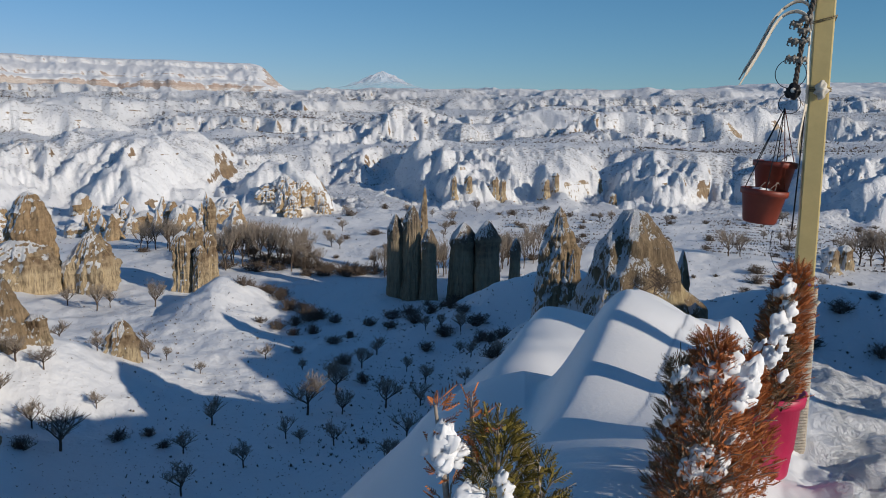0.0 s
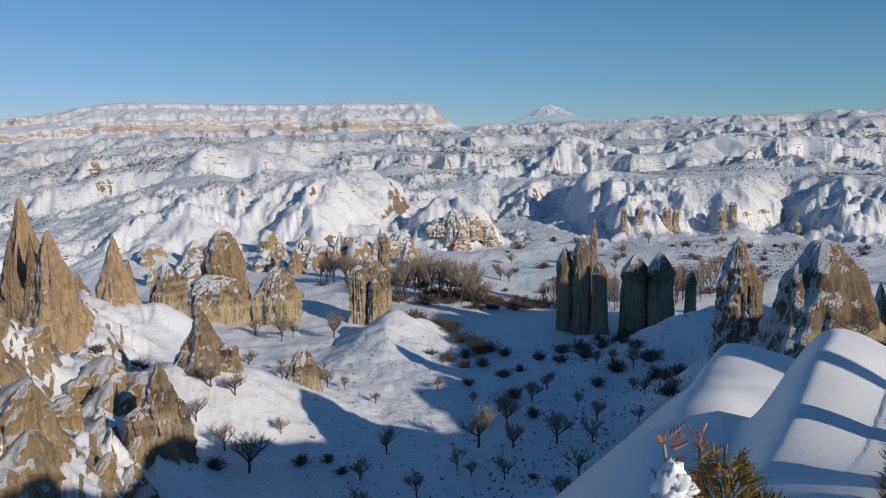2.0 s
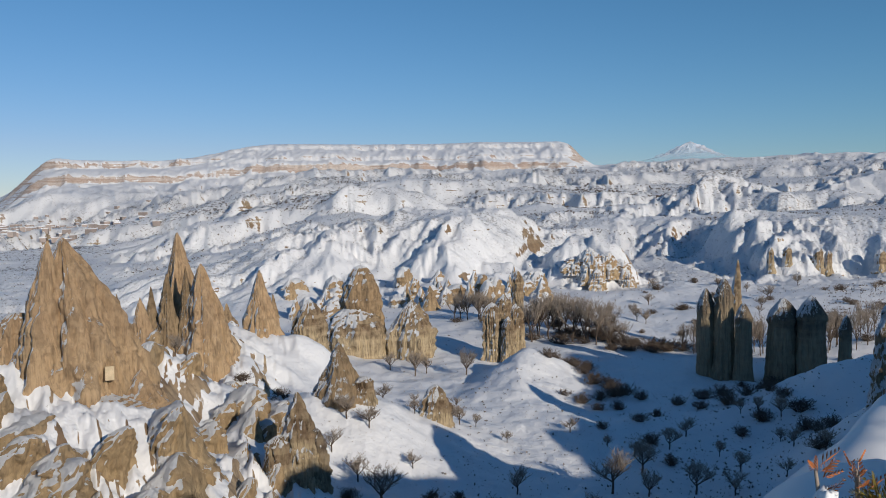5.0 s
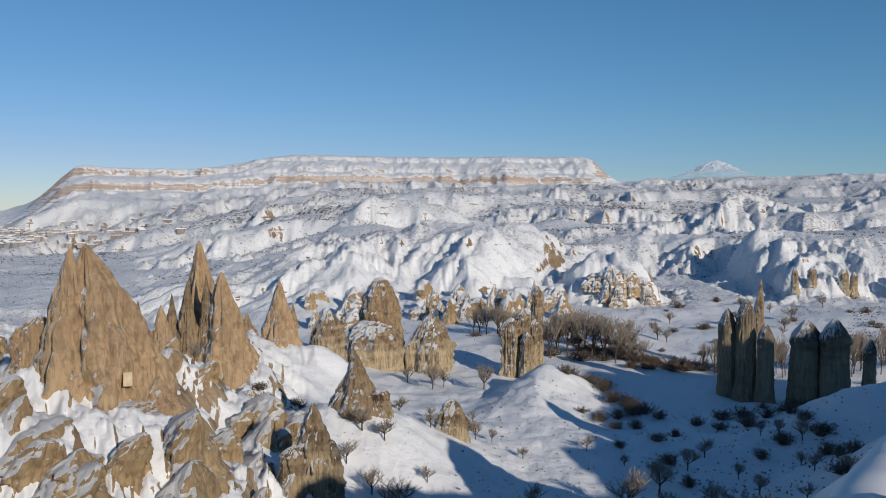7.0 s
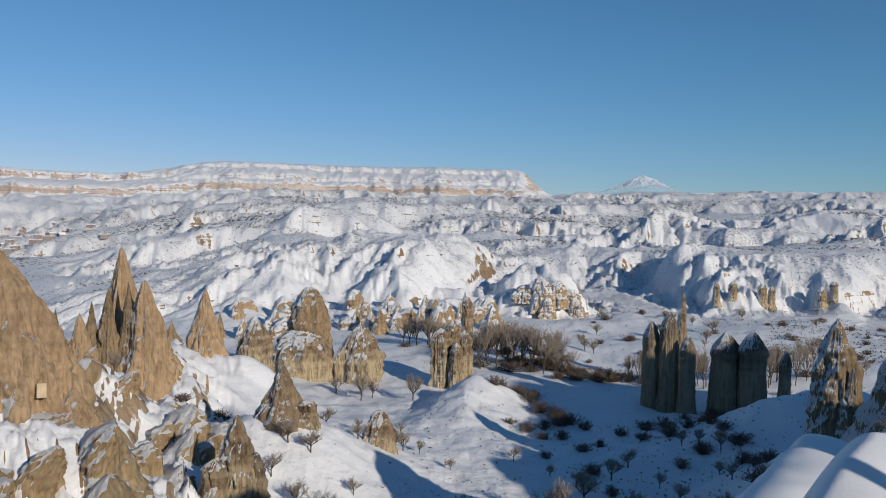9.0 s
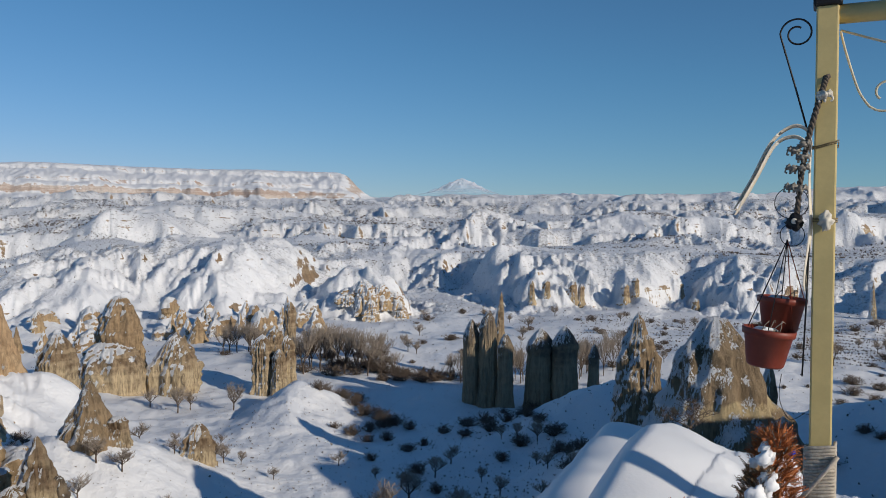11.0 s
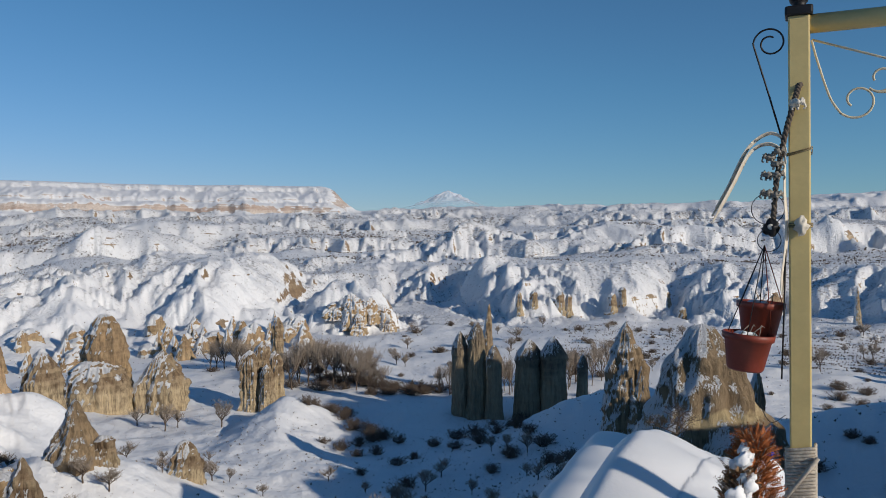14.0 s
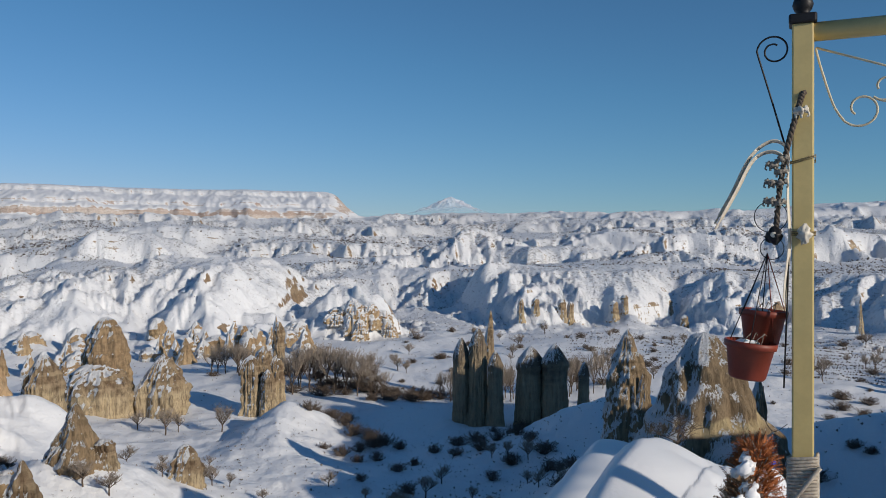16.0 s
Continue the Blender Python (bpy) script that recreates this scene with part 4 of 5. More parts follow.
for k, (a, d, h, w, l) in enumerate(((-36.2, 70, 3.6, 3.2, 8.0), (-39.4, 67, 3.2, 3.4, 4.0), (-33.6, 84, 2.8, 4.0, 6.0), (-37.8, 62, 2.6, 3.6, 5.0), (-46.6, 74, 3.4, 3.2, 4.6), (-44.8, 66, 2.6, 3.4, 4.4), (-42.6, 62, 2.4, 3.2, 4.0), (-48.5, 92, 3.8, 4.0, 6.0), (-32.4, 93, 2.8, 3.6, 5.0), (-30.8, 99, 2.4, 3.2, 5.0), (-29.8, 88, 2.4, 3.4, 4.4), (-28.6, 95, 2.0, 2.6, 4.0), (-32.0, 107, 2.6, 3.4, 5.0), (-34.6, 99, 3.0, 3.2, 5.0))):
    p = spot(a, d)
    me = rock_mesh("rock_slab", h, w / 2, l / 2, DOME, M_SLAB, 380 + k, flutes=0.12, rough=0.13, segs=64, rings=44, turn=radians(40), lean=(0.35, -0.5))
    ob = tagged(new("rock_slab", me), "large smooth brown rock slab dipping down the snowy hillside", "rock", "slabs on the hillside")
    ob.location = (p.x, p.y, ground_z(a, d) - 0.6)

rng = random.Random(9)
for k in range(50):
    a = rng.uniform(-29, -9.5) if k < 42 else rng.uniform(-36, -31)
    d = rng.uniform(226, 268) if k < 42 else rng.uniform(180, 230)
    h, w = rng.uniform(3.5, 8.0), rng.uniform(3.6, 7.5)
    p = spot(a, d)
    me = rock_mesh("rock_cone", h, w / 2, w / 2 * rng.uniform(0.8, 1.3), rng.choice((CONE, STEEP, STEEP, DOME, BLUNT)), rng.choice((M_PALE, M_PALE, M_PALE, M_PALE, M_CROWN)), 500 + k, flutes=0.14, rough=0.14, segs=36, rings=28, turn=rng.uniform(0, 3))
    ob = tagged(new("rock_cone", me), "small snow-streaked rock cone below the escarpment", "rock formation", "small rock cones")
    ob.location = (p.x, p.y, ground_z(a, d) - 0.3)
for k, (a, d, h, w) in enumerate(((4.9, 296, 9, 3.4), (5.9, 300, 7, 4.0), (7.7, 305, 8, 5.0), (8.3, 306, 8, 3.4), (11.2, 312, 8, 5.4), (11.9, 314, 7, 4.0), (15.8, 318, 7, 4.6), (29.6, 196, 6, 5.0), (30.4, 202, 6, 5.0))):
    d = d + 17 if d > 250 else d
    p = spot(a, d)
    me = rock_mesh("rock_pillar", h, w / 2, w / 2, PILLAR, M_TAN, 600 + k, flutes=0.14, rough=0.12, segs=36, rings=28)
    ob = tagged(new("rock_pillar", me), "tan rock pillar standing out of the snowy cliff foot", "rock formation", "cliff-foot pillars")
    ob.location = (p.x, p.y, ground_z(a, d) - 0.3)

# ---- snow-covered volcano on the horizon ----
def build_volcano():
    n, m = 70, 160
    verts, faces = [], []
    for i in range(n):
        q = i / (n - 1)
        for j in range(m):
            a = 2 * math.pi * j / m
            rr = 470 * q
            hgt = 128 * (1 - q) ** 2.3 - 48 * (1 - q) ** 2 * float(ridged(np.array([a * 2.4]), np.array([q * 6.5]), 4, 66)[0] - 0.55) * min(1, q * 9)
            verts.append((rr * math.cos(a) * 1.15, rr * math.sin(a) * 0.6, hgt))
    for i in range(n - 1):
        for j in range(m):
            jn = (j + 1) % m
            faces.append((i * m + j, (i + 1) * m + j, (i + 1) * m + jn, i * m + jn))
    ob = new("volcano", mesh_of("volcano", verts, faces, M_VOLCANO))
    ob.location = (0, 4560, 4560 * math.tan(radians(3.85)) - 128)
    return tagged(ob, "distant snow-covered volcano fading into haze", "mountain", kind="structure")


build_volcano()


# ---- helpers for made things ----
def part(name, bm, mat, parent, label="", smooth=False):
    me = bpy.data.meshes.new(name)
    bm.to_mesh(me)
    bm.free()
    if smooth:
        me.shade_smooth()
    me.materials.append(mat)
    ob = new(name, me)
    ob.parent = parent
    if label:
        tagged(ob, label)
    return ob


def box_bm(sx, sy, sz, m=None, bevel=0.0):
    bm = bmesh.new()
    bmesh.ops.create_cube(bm, size=1.0, matrix=(m or Matrix()) @ Matrix.Diagonal((sx, sy, sz, 1)))
    if bevel:
        bmesh.ops.bevel(bm, geom=bm.edges[:], offset=bevel, segments=2, affect="EDGES", profile=0.5)
    return bm


class Geo:
    """Collects tubes, blades and lumps into one mesh."""

    def __init__(self):
        self.v, self.f = [], []

    def tube(self, pts, r0, r1=None, sides=6, close=True):
        r1 = r0 if r1 is None else r1
        n, base = len(pts), len(self.v)
        for i, p in enumerate(pts):
            p = Vector(p)
            t = (Vector(pts[min(i + 1, n - 1)]) - Vector(pts[max(i - 1, 0)])).normalized()
            s = t.cross(Vector((0.31, 0.17, 0.93)))
            s = (s if s.length > 1e-3 else t.cross(Vector((1, 0, 0)))).normalized()
            w = t.cross(s)
            r = r0 + (r1 - r0) * i / max(1, n - 1)
            self.v += [p + (s * math.cos(2 * math.pi * k / sides) + w * math.sin(2 * math.pi * k / sides)) * r for k in range(sides)]
        for i in range(n - 1):
            for k in range(sides):
                k2 = (k + 1) % sides
                self.f.append((base + i * sides + k, base + i * sides + k2, base + (i + 1) * sides + k2, base + (i + 1) * sides + k))
        if close:
            self.f.append(tuple(base + k for k in range(sides))[::-1])
            self.f.append(tuple(base + (n - 1) * sides + k for k in range(sides)))

    def blade(self, a, b, wid, side):
        a, b, s = Vector(a), Vector(b), Vector(side).normalized() * wid / 2
        m = a.lerp(b, 0.55)
        base = len(self.v)
        self.v += [a, m + s, b, m - s]
        self.f += [(base, base + 1, base + 2), (base, base + 2, base + 3)]

    def lathe(self, prof, segs=28, at=(0, 0, 0)):
        base, at = len(self.v), Vector(at)
        for r, z in prof:
            self.v += [at + Vector((r * math.cos(2 * math.pi * k / segs), r * math.sin(2 * math.pi * k / segs), z)) for k in range(segs)]
        for i in range(len(prof) - 1):
            for k in range(segs):
                k2 = (k + 1) % segs
                self.f.append((base + i * segs + k, base + i * segs + k2, base + (i + 1) * segs + k2, base + (i + 1) * segs + k))

    def lump(self, at, rad, squash, seed, n=10):
        base, at = len(self.v), Vector(at)
        for i in range(n + 1):
            th = math.pi * i / n
            for k in range(2 * n):
                ph = math.pi * k / n
                d = Vector((math.sin(th) * math.cos(ph), math.sin(th) * math.sin(ph), math.cos(th)))
                q = 1 + 0.75 * noise.noise(d * 1.7 + Vector((seed * 3.1, seed, 0))) + 0.22 * noise.noise(d * 4.5 + Vector((seed, 0, 7)))
                self.v.append(at + Vector((d.x * rad, d.y * rad, d.z * rad * squash)) * q)
        for i in range(n):
            for k in range(2 * n):
                k2 = (k + 1) % (2 * n)
                self.f.append((base + i * 2 * n + k, base + (i + 1) * 2 * n + k, base + (i + 1) * 2 * n + k2, base + i * 2 * n + k2))

    def drape(self, at, rad, squash, seed, n):
        """A soft, uneven cushion of snow, flattened towards the twigs that hold it."""
        base, at = len(self.v), Vector(at)
        s = Vector((seed * 1.7, seed * 0.6, seed * 2.3))
        for i in range(n + 1):
            th = math.pi * i / n
            for k in range(2 * n):
                ph = math.pi * k / n
                d = Vector((math.sin(th) * math.cos(ph), math.sin(th) * math.sin(ph), math.cos(th)))
                q = 1 + 0.85 * noise.noise(d * 1.1 + s) + 0.45 * noise.noise(d * 2.6 + s) + 0.16 * noise.noise(d * 7.0 + s)
                self.v.append(at + Vector((d.x * rad * 1.1 + d.z * rad * 0.35, d.y * rad * 0.7, d.z * rad * squash * 1.25)) * q)
        for i in range(n):
            for k in range(2 * n):
                k2 = (k + 1) % (2 * n)
                self.f.append((base + i * 2 * n + k, base + (i + 1) * 2 * n + k, base + (i + 1) * 2 * n + k2, base + i * 2 * n + k2))

    def put(self, name, mat, parent=None, label="", smooth=True):
        ob = new(name, mesh_of(name, self.v, self.f, mat, smooth))
        if parent:
            ob.parent = parent
            if label:
                tagged(ob, label)
        return ob


def spiral(cx, cz, r0, r1, a0, a1, n=40, y=0.0):
    return [(cx + (r0 + (r1 - r0) * i / n) * math.cos(radians(a0 + (a1 - a0) * i / n)), y, cz + (r0 + (r1 - r0) * i / n) * math.sin(radians(a0 + (a1 - a0) * i / n))) for i in range(n + 1)]


def bow(pts, n=16):
    """A smooth line through a few points."""
    out, P = [], [Vector(p) for p in pts]
    for i in range(len(P) - 1):
        a, b, c, d = P[max(i - 1, 0)], P[i], P[i + 1], P[min(i + 2, len(P) - 1)]
        for k in range(n):
            t = k / n
            out.append(0.5 * (2 * b + (c - a) * t + (2 * a - 5 * b + 4 * c - d) * t * t + (3 * b - a - 3 * c + d) * t ** 3))
    return out + [P[-1]]


M_ROPE = plain("jute_rope", (0.47, 0.42, 0.35), 0.9, 0, 0.25, 60.0, 0.4, 0.2)
M_IRON = plain("pale_iron_paint", (0.60, 0.53, 0.38), 0.5, 0, 0.1, 30.0, 0.1)
# lower elephant charms: colour darkened so that they read as backlit
M_CHARM_BACKLIT = plain("backlit_charm", (0.24, 0.22, 0.19), 0.5, 0, 0.2, 40.0, 0.1)
M_CORD = plain("grey_cord", (0.13, 0.105, 0.085), 0.9, 0, 0.25, 60.0, 0.4, 0.2)
M_WHITE = plain("white_ceramic", (0.62, 0.58, 0.50), 0.45, 0, 0.08, 40.0, 0.1)
M_RIBBON = plain("faded_plastic_strip", (0.68, 0.62, 0.52), 0.5, 0, 0.1, 20.0, 0.1)
M_BLUE = plain("blue_glass", (0.01, 0.03, 0.35), 0.12, 0, 0.05, 20.0, 0.02, 0.6)
M_PINK = plain("crimson_plastic", (0.44, 0.02, 0.075), 0.42, 0, 0.08, 10.0, 0.05)
M_SOIL = plain("dark_soil", (0.05, 0.035, 0.025), 0.95, 0, 0.3, 30.0, 0.5, 0.1)
M_DEAD = plain("dead_thuja", (0.43, 0.15, 0.055), 0.85, 0, 0.35, 9.0, 0.1, 0.15)
M_OLIVE = plain("frosted_thuja", (0.20, 0.125, 0.07), 0.8, 0, 0.35, 9.0, 0.1, 0.15)
M_GREEN = plain("green_thuja", (0.17, 0.13, 0.028), 0.75, 0, 0.35, 9.0, 0.1, 0.2)
M_WIRE = plain("old_wire", (0.28, 0.22, 0.12), 0.6, 0.5, 0.2, 60.0, 0.2)

# ---- terrace post; its own axes: x along the beam, y away from the viewer, z from eye level ----
POST = pose(1.570, 3.362, 0.0, 0, 0, -23) @ Matrix.Scale(1.055, 4)
post = tagged(new("terrace_post"), "cream-yellow square metal post with rope-wrapped foot", "post")
post.matrix_world = POST
part("shaft", box_bm(0.073, 0.073, 2.38, pose(0, 0, -0.36), 0.006), M_YELLOW, post)
part("collar", box_bm(0.094, 0.094, 0.036, pose(0, 0, 0.846), 0.008), M_BLACK, post, "black cap collar")
g = Geo()
g.lathe([(0.0, 0.862), (0.030, 0.864), (0.022, 0.874), (0.030, 0.884), (0.036, 0.902), (0.030, 0.924), (0.012, 0.940), (0.0, 0.944)])
g.put("finial", M_BLACK, post, "black ball finial")
g = Geo()
coil = []
for i in range(14 * 24 + 1):
    a = 2 * math.pi * i / 24
    q = max(abs(math.cos(a)), abs(math.sin(a))) ** -0.72
    coil.append((0.049 * q * math.cos(a), 0.049 * q * math.sin(a), -1.42 + 0.0486 * i / 24))
for k in range(4):
    g.tube([(x, y, z + k * 0.0119) for x, y, z in coil], 0.0066, sides=5)
g.put("rope_wrap", M_ROPE, post, "rope wound round the foot")
g = Geo()
g.tube([(0.056, -0.058, -0.74), (0.02, -0.066, -0.79), (-0.06, -0.066, -0.90), (-0.075, 0.0, -0.94)], 0.0085, sides=7)
g.put("rope_end", M_ROPE, post)
for z, d in ((0.34, 0.012), (0.075, 0.0)):
    g = Geo()
    for k in range(3 if d == 0 else 2):
        zz = z + 0.006 * k
        g.tube([(-0.042, -0.042, zz - d), (0.042, -0.042, zz + d), (0.042, 0.042, zz), (-0.042, 0.042, zz), (-0.042, -0.042, zz - d)], 0.002, sides=5)
    g.put("wire_tie", M_WIRE, post, "rusty wire tied round the shaft")
g = Geo()
g.lump((0.004, -0.058, 0.078), 0.023, 1.25, 4)
g.put("knob", M_WHITE, post, "pale knob on the wire")

far_post = tagged(new("terrace_post"), "cream-yellow square metal post carrying the beam's other end", "post")
far_post.matrix_world = POST @ pose(2.46, 0, 0)
part("shaft", box_bm(0.11, 0.11, 2.38, pose(0, 0, -0.36), 0.006), M_YELLOW, far_post)
part("collar", box_bm(0.124, 0.124, 0.036, pose(0, 0, 0.846), 0.008), M_BLACK, far_post, "black cap collar")

beam = tagged(new("terrace_beam"), "cream-yellow round metal beam with a scroll bracket below", "beam")
beam.matrix_world = POST
g = Geo()
g.tube([(0.036, 0, 0.802), (0.9, 0, 0.802), (2.4, 0, 0.800)], 0.034, sides=20)
g.put("tube", M_YELLOW, beam)
g = Geo()
g.tube([(0.042, 0, 0.745), (0.30, 0, 0.648), (0.62, 0, 0.54)], 0.0043, sides=8)
g.tube(bow([(0.042, 0, 0.742), (0.062, 0, 0.66), (0.10, 0, 0.535), (0.135, 0, 0.475)]) + spiral(0.187, 0.518, 0.066, 0.026, 222, 585, 50)[2:], 0.0043, sides=8)
g.tube(spiral(0.262, 0.590, 0.050, 0.022, 225, 560, 44), 0.0043, sides=8)
g.tube(bow([(0.225, 0, 0.556), (0.262, 0, 0.540), (0.33, 0, 0.548), (0.47, 0, 0.585), (0.62, 0, 0.54)]), 0.0043, sides=8)
g.put("scroll_bracket", M_IRON, beam, "thin scrolled iron bracket")

hook = tagged(new("scroll_hook"), "black iron scroll hook on the post", "hook")
hook.matrix_world = POST
g = Geo()
g.tube([(-0.046, -0.02, 0.35), (-0.10, -0.02, 0.55), (-0.152, -0.02, 0.735)] + spiral(-0.096, 0.742, 0.058, 0.022, 176, -300, 60, -0.02), 0.0034, sides=7)
g.put("rod", M_BLACK, hook)

charm = tagged(new("charm_string"), "braided cord with small white elephant charms and an eye bead", "ornament")
charm.matrix_world = POST
g = Geo()
for k in range(3):
    a = 2.1 * k
    g.tube([(x + 0.006 * math.cos(6 * t + a), y + 0.006 * math.sin(6 * t + a), z) for t, (x, y, z) in zip(np.linspace(0, 9, 49), bow([(0.0, -0.05, 0.58), (-0.022, -0.055, 0.50), (-0.052, -0.055, 0.38), (-0.076, -0.05, 0.24), (-0.088, -0.045, 0.10)], 12))], 0.0062, 0.0055, sides=6)
g.tube([(0.0, -0.046, 0.585), (0.004, -0.046, 0.572)], 0.011, sides=8)
g.put("braid", M_CORD, charm)


def elephant(x, z, s, face, mat, label):
    q = Geo()
    q.lump((x, -0.062, z), 0.017 * s, 0.72, 11 + int(100 * z))
    q.lump((x + 0.017 * s * face, -0.064, z + 0.004 * s), 0.010 * s, 1.0, 5)
    for k in (-0.010, 0.006):
        q.tube([(x + k * s, -0.062, z - 0.006 * s), (x + k * s, -0.062, z - 0.021 * s)], 0.0042 * s, sides=6)
    q.tube(bow([(x + 0.024 * s * face, -0.064, z), (x + 0.028 * s * face, -0.064, z - 0.014 * s), (x + 0.021 * s * face, -0.064, z - 0.018 * s)], 5), 0.0032 * s, sides=5)
    q.put("charm", mat, charm, label)


elephant(-0.012, 0.512, 1.15, 1, M_WHITE, "small white elephant charm with a blue eye")
for x, z, f in ((-0.104, 0.325, -1), (-0.058, 0.345, 1), (-0.112, 0.262, -1), (-0.062, 0.262, 1), (-0.118, 0.196, -1), (-0.072, 0.19, 1), (-0.066, 0.30, 1)):
    elephant(x * 0.55 - 0.04, z, 0.95, f, M_CHARM_BACKLIT, "small grey elephant charm")
g = Geo()
g.lump((-0.094, -0.052, 0.072), 0.026, 0.9, 21, 12)
g.put("pompom", M_BLACK, charm, "black woolly pompom")
g = Geo()
g.lathe([(0.0, 0.0), (0.010, 0.0), (0.010, 0.003), (0.006, 0.004), (0.0, 0.004)], 16)
ob = g.put("eye_bead", M_WHITE, charm, "white ring bead")
ob.matrix_local = pose(-0.096, -0.080, 0.076, 90, 0, 0)
for cx, cz, r in ((-0.106, 0.142, 0.056), (-0.102, 0.028, 0.040)):
    g = Geo()
    g.tube(spiral(cx, cz, r, r, 0, 360, 36, -0.03), 0.0016, sides=5)
    g.put("wire_ring", M_BLACK, charm)

strips = tagged(new("plastic_strips"), "two faded plastic strips bent over and hanging from the post", "strip")
strips.matrix_world = POST
for pts in ([(-0.046, -0.05, 0.30), (-0.058, -0.055, 0.345), (-0.105, -0.06, 0.372), (-0.165, -0.065, 0.342), (-0.225, -0.07, 0.225), (-0.292, -0.075, 0.098)],
            [(-0.044, -0.045, 0.34), (-0.062, -0.05, 0.395), (-0.110, -0.055, 0.408), (-0.175, -0.06, 0.355), (-0.238, -0.065, 0.225), (-0.296, -0.07, 0.118)],
            [(-0.048, -0.05, 0.32), (-0.050, -0.052, 0.20), (-0.044, -0.05, 0.05), (-0.058, -0.05, -0.10), (-0.060, -0.05, -0.17)]):
    P = bow(pts, 10)
    bm = bmesh.new()
    rows = []
    for i, p in enumerate(P):
        w = 0.0095 * min(1.0, 0.4 + 0.03 * i) * (1 if i < len(P) - 4 else 0.5)
        t = (P[min(i + 1, len(P) - 1)] - P[max(i - 1, 0)]).normalized()
        o = (t.cross(Vector((0, 1, 0))) * 0.55 + Vector((0, 0.75, 0))) * w
        rows.append([bm.verts.new(p - o), bm.verts.new(p + o), bm.verts.new(p + o + Vector((0.002, 0, 0.002))), bm.verts.new(p - o + Vector((0.002, 0, 0.002)))])
    for a, b in zip(rows, rows[1:]):
        for k in range(4):
            bm.faces.new((a[k], a[(k + 1) % 4], b[(k + 1) % 4], b[k]))
    part("strip", bm, M_RIBBON, strips, smooth=True)


def hanging_pot(label, x, y, z, s, top, tilt):
    """A plastic flower pot on three cords; z is its rim."""
    t = tagged(new("hanging_pot"), label, "flower pot", "hanging pots")
    t.matrix_world = POST @ pose(x, y, z)
    g = Geo()
    g.lathe([(0.0, -0.128 * s), (0.058 * s, -0.13 * s), (0.064 * s, -0.122 * s), (0.082 * s, -0.02 * s), (0.090 * s, -0.018 * s), (0.092 * s, 0.004 * s), (0.086 * s, 0.006 * s), (0.080 * s, -0.02 * s), (0.0, -0.022 * s)], 32)
    ob = g.put("bowl", M_TERRA, t)
    ob.matrix_local = pose(0, 0, 0, 0, tilt, 0)
    g = Geo()
    g.lathe([(0.0, -0.010 * s), (0.05 * s, -0.012 * s), (0.079 * s, -0.02 * s)], 20)
    ob = g.put("soil", M_SOIL, t)
    ob.matrix_local = pose(0, 0, 0, 0, tilt, 0)
    g = Geo()
    g.lump((-0.02 * s, 0.02, -0.004), 0.034 * s, 0.35, 3)
    g.put("snow", M_SNOW, t, "patch of snow in the pot")
    for k in range(3):
        a = radians(30 + 120 * k)
        g = Geo()
        g.tube([(0.088 * s * math.cos(a), 0.088 * s * math.sin(a), 0.0), (top[0] - x, top[1] - y, top[2] - z)], 0.0019, sides=5)
        g.put("cord", M_TERRA if k == 0 else M_BLACK, t)
    g = Geo()
    for k in range(4):
        a = 1.7 * k
        b = Vector((0.03 * math.cos(a), 0.03 * math.sin(a), -0.02))
        g.tube(bow([b, b + Vector((0.01, 0, 0.03)), b + Vector((0.012 + 0.008 * k, 0.004, 0.052)), b + Vector((0.024, 0.01, 0.044))], 5), 0.0022, 0.0012, sides=5)
    g.put("dry_stem", M_TWIG, t, "withered stems")
    return t


TOP = (-0.118, -0.03, 0.01)
hanging_pot("terracotta-coloured plastic hanging pot with withered stems", -0.172, -0.06, -0.312, 1.0, TOP, 6)
hanging_pot("smaller terracotta-coloured plastic hanging pot with snow inside", -0.134, 0.05, -0.205, 0.95, TOP, 4)
g = Geo()
g.tube([(-0.045, -0.045, 0.04), (-0.052, -0.05, -0.20), (-0.062, -0.05, -0.47)], 0.003, sides=6)
strap = tagged(g.put("hanging_strap", M_BLACK), "thin black strap hanging beside the post", "strap")
strap.matrix_world = POST
g = Geo()
g.tube(bow([(-0.13, -0.03, -0.47), (-0.135, -0.03, -0.56), (-0.10, -0.03, -0.63), (-0.05, -0.04, -0.60)], 10), 0.0013, sides=5)
wire = tagged(g.put("loose_wire", M_BLACK), "loose thin wire hanging between pot and post", "wire")
wire.matrix_world = POST


